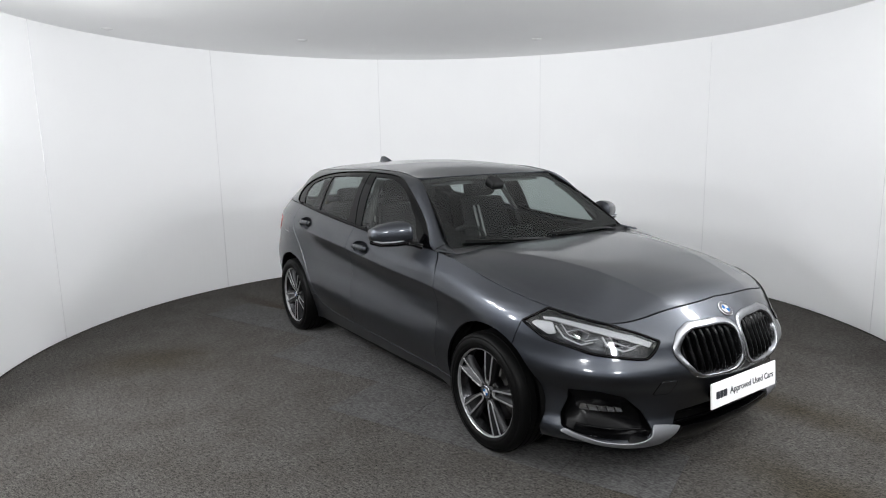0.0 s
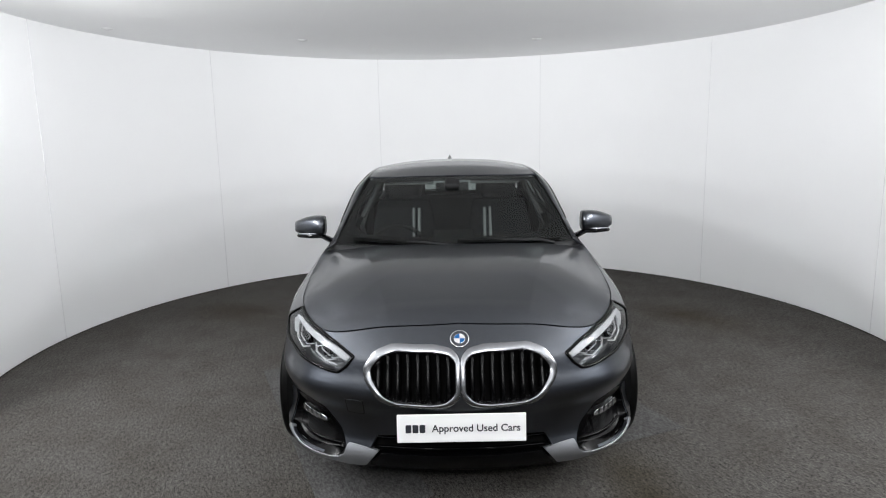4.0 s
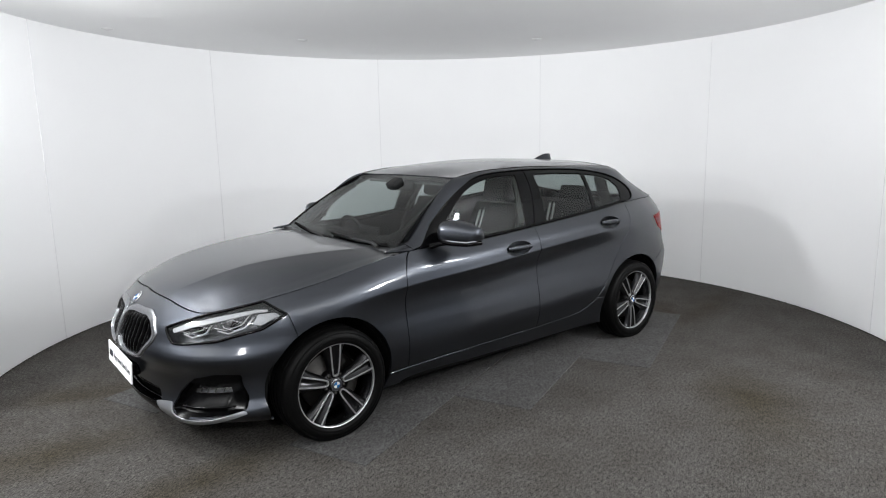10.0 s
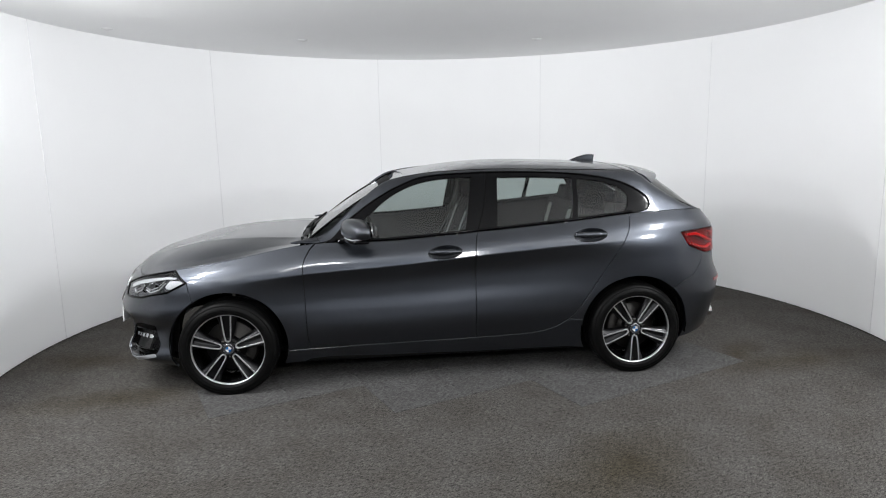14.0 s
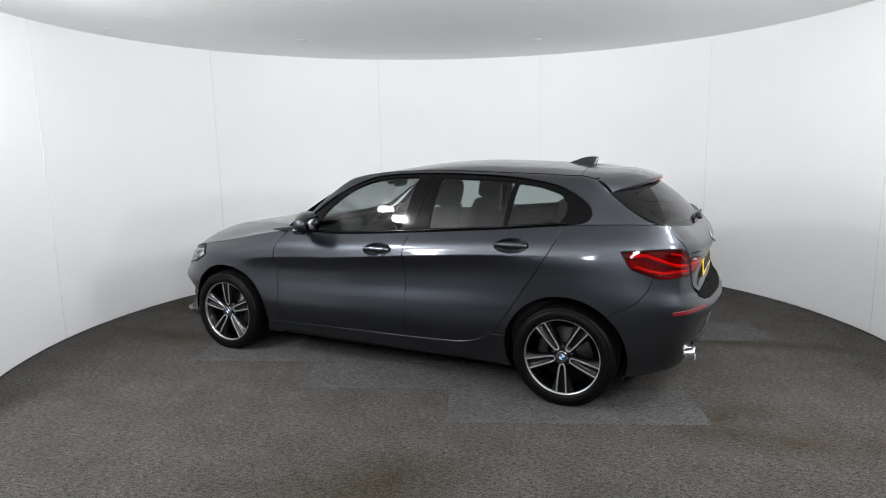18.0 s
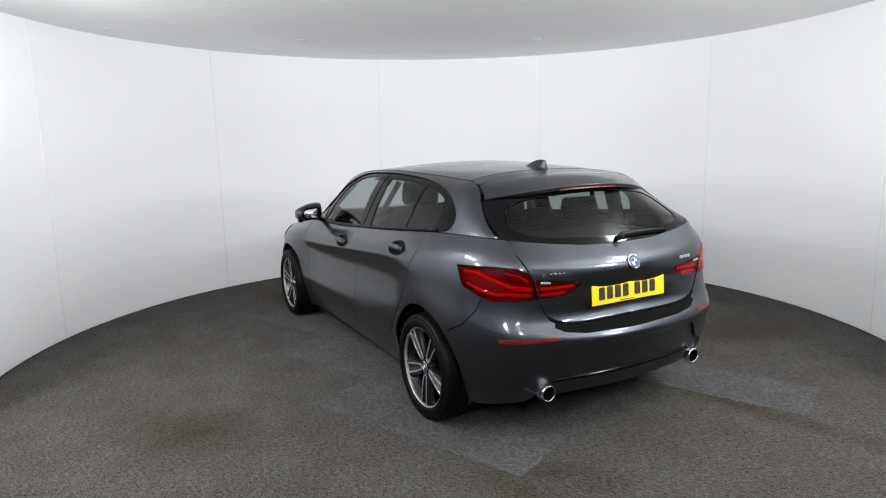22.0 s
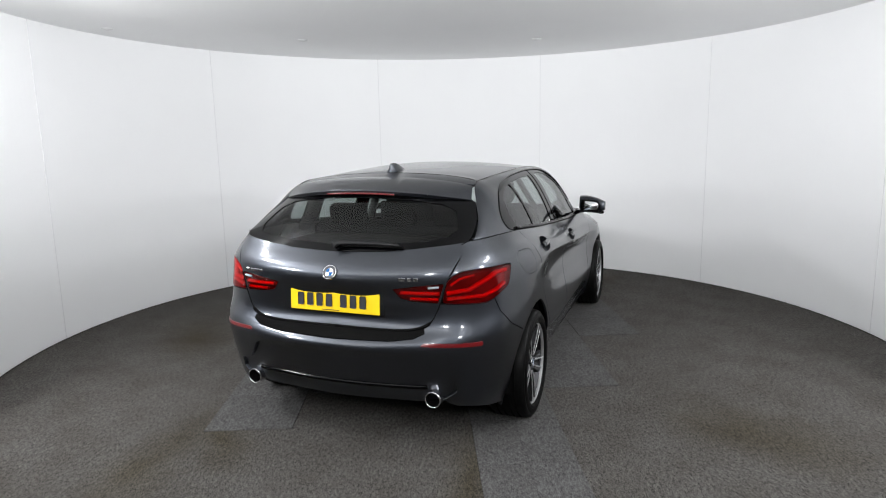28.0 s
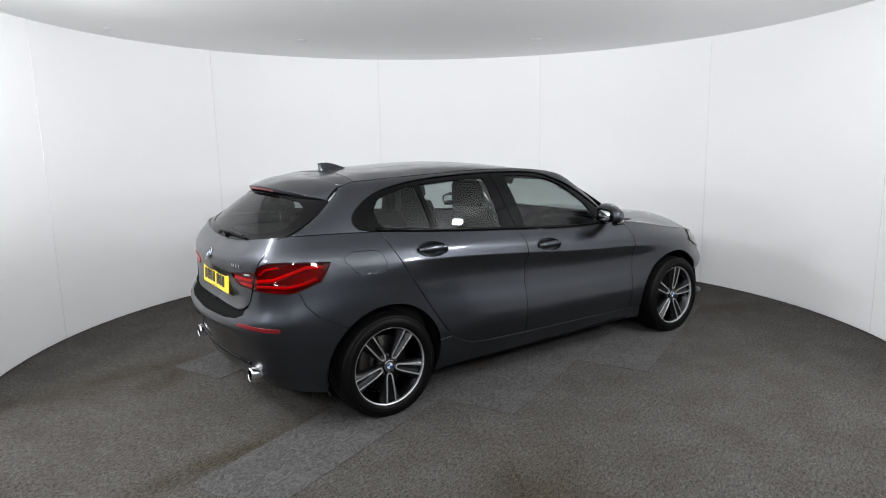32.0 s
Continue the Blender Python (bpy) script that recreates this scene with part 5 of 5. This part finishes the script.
for sd in SIDES:
    for k, (p0, p1, wd) in enumerate((((.70, .64, .97), (.26, .525, 1.255), .022), ((-.285, .70, 1.0), (-.365, .535, 1.30), .035), ((-1.28, .65, 1.04), (-1.38, .49, 1.25), .05))):
        if k == 0:
            bm = tube(line_on(upper_m, um([(.70, .99), (.55, 1.085), (.40, 1.19), (.27, 1.265)]), -.035), .026, 10, False, None, .7)
            part("pillar_trim", flipped(bm, sd), LINER, car)
            continue
        bm = tube([p0, tuple((a + b) / 2 for a, b in zip(p0, p1)), p1], wd, 10, False, None, .55)
        part("pillar_trim", flipped(bm, sd), LINER if k == 1 else TRIM, car)
    bm = tube([(-.33, .56, 1.26), (-.30, .64, 1.10), (-.25, .70, .93), (-.12, .62, .72)], .022, 6, False, None, .12)
    part("seat_belt", flipped(bm, sd), SATIN, car)
    rows = [[(x, .72 - .0 * x, z) if z < .9 else (x, .745, z) for z in (.30, .6, .88, float(np.interp(-x, -_gx, _gb[:, 2])) - .012)] for x in np.linspace(.80, -1.30, 24)]
    part("door_card", flipped(grid_bm(rows), sd), TRIM, car)
    bm = block(.05, .50, 1.318, .16, .02, .02, .008)
    part("grab_handle", flipped(bm, sd), LINER, car)
    bm = block(.155, .30, 1.305, .16, .34, .012, .005, 2, turn=pose(0, 0, 0, 0, 14, 0))
    part("sun_visor", flipped(bm, sd), LINER, car)

# ---- carpet tiles of the turntable, and room details ----
TILE_TURN = pose(0, 0, 0, 0, 0, -6.7)
bm = block(0, 0, 0, .494, .494, .006, .002, 1)
tile_mesh = bpy.data.meshes.new("carpet_tile")
bm.to_mesh(tile_mesh)
bm.free()
tile_mesh.materials.append(CARPET_LIGHT)
# rows of light tiles under the two wheel tracks: centre line of the row, first edge, number of tiles
for row, first, count in ((1.25, -1.49, 3), (.75, -.99, 4), (.25, -.02, 4), (-.25, -2.47, 4), (-.75, -1.03, 4), (-1.25, .02, 4)):
    for k in range(count):
        tile = new("carpet_tile", tile_mesh)
        tile.parent = table
        tile.matrix_local = TILE_TURN @ pose(first + .247 + .494 * k, row, .0015)
# joints of the wall panels
for k in range(6):
    a = .4 + 35.15 * k
    r = radians(a)
    ob = part("joint", block(0, 0, 0, .004, .006, H_ROOM - .004, .001, 1), SEAM, wall)
    ob.matrix_local = Matrix.Translation((math.cos(r) * (R_WALL - .0005), math.sin(r) * (R_WALL - .0005), H_ROOM / 2)) @ pose(0, 0, 0, 0, 0, a)
# small flush ceiling fittings
for x, y in ((-2.91, .70), (-1.44, 1.54), (.87, 1.82)):
    sp = tagged(part("ceiling_fitting", lathe([(0, -.012), (.02, -.012), (.03, -.006), (.045, -.004), (.048, 0), (.048, .004)], 24, "z"), WHITE), "small round white fitting flush in the ceiling", "ceiling fitting", "ceiling fittings")
    sp.location = (x, y, H_ROOM)


# ---- moving things ----
TURN = [(0, -25.41), (1, -33.78), (2, -42.29), (3, -50.9), (4, -59.49), (5, -68.1), (6, -76.67), (7, -85.17), (8, -93.7), (9, -102.21), (10, -110.64),
        (11, -119.03), (12, -127.35), (13, -135.58), (14, -143.73), (15, -151.83), (16, -159.93), (17, -168.06), (18, -176.29), (19, -184.66), (20, -193.13),
        (21, -201.62), (22, -210.04), (23, -218.45), (24, -226.87), (25, -235.27), (26, -243.66), (27, -252.07), (28, -260.48), (29, -268.9), (30, -277.31),
        (31, -285.72), (32, -294.18)]
PARKED = pose(0.1796, -0.1171, 0, 0, 0, -29.81)


def motions():
    walk(table, [(t, pose(0, 0, 0, 0, 0, a)) for t, a in TURN])
    walk(car, [(t, pose(0, 0, 0, 0, 0, a) @ PARKED) for t, a in TURN])


motions()
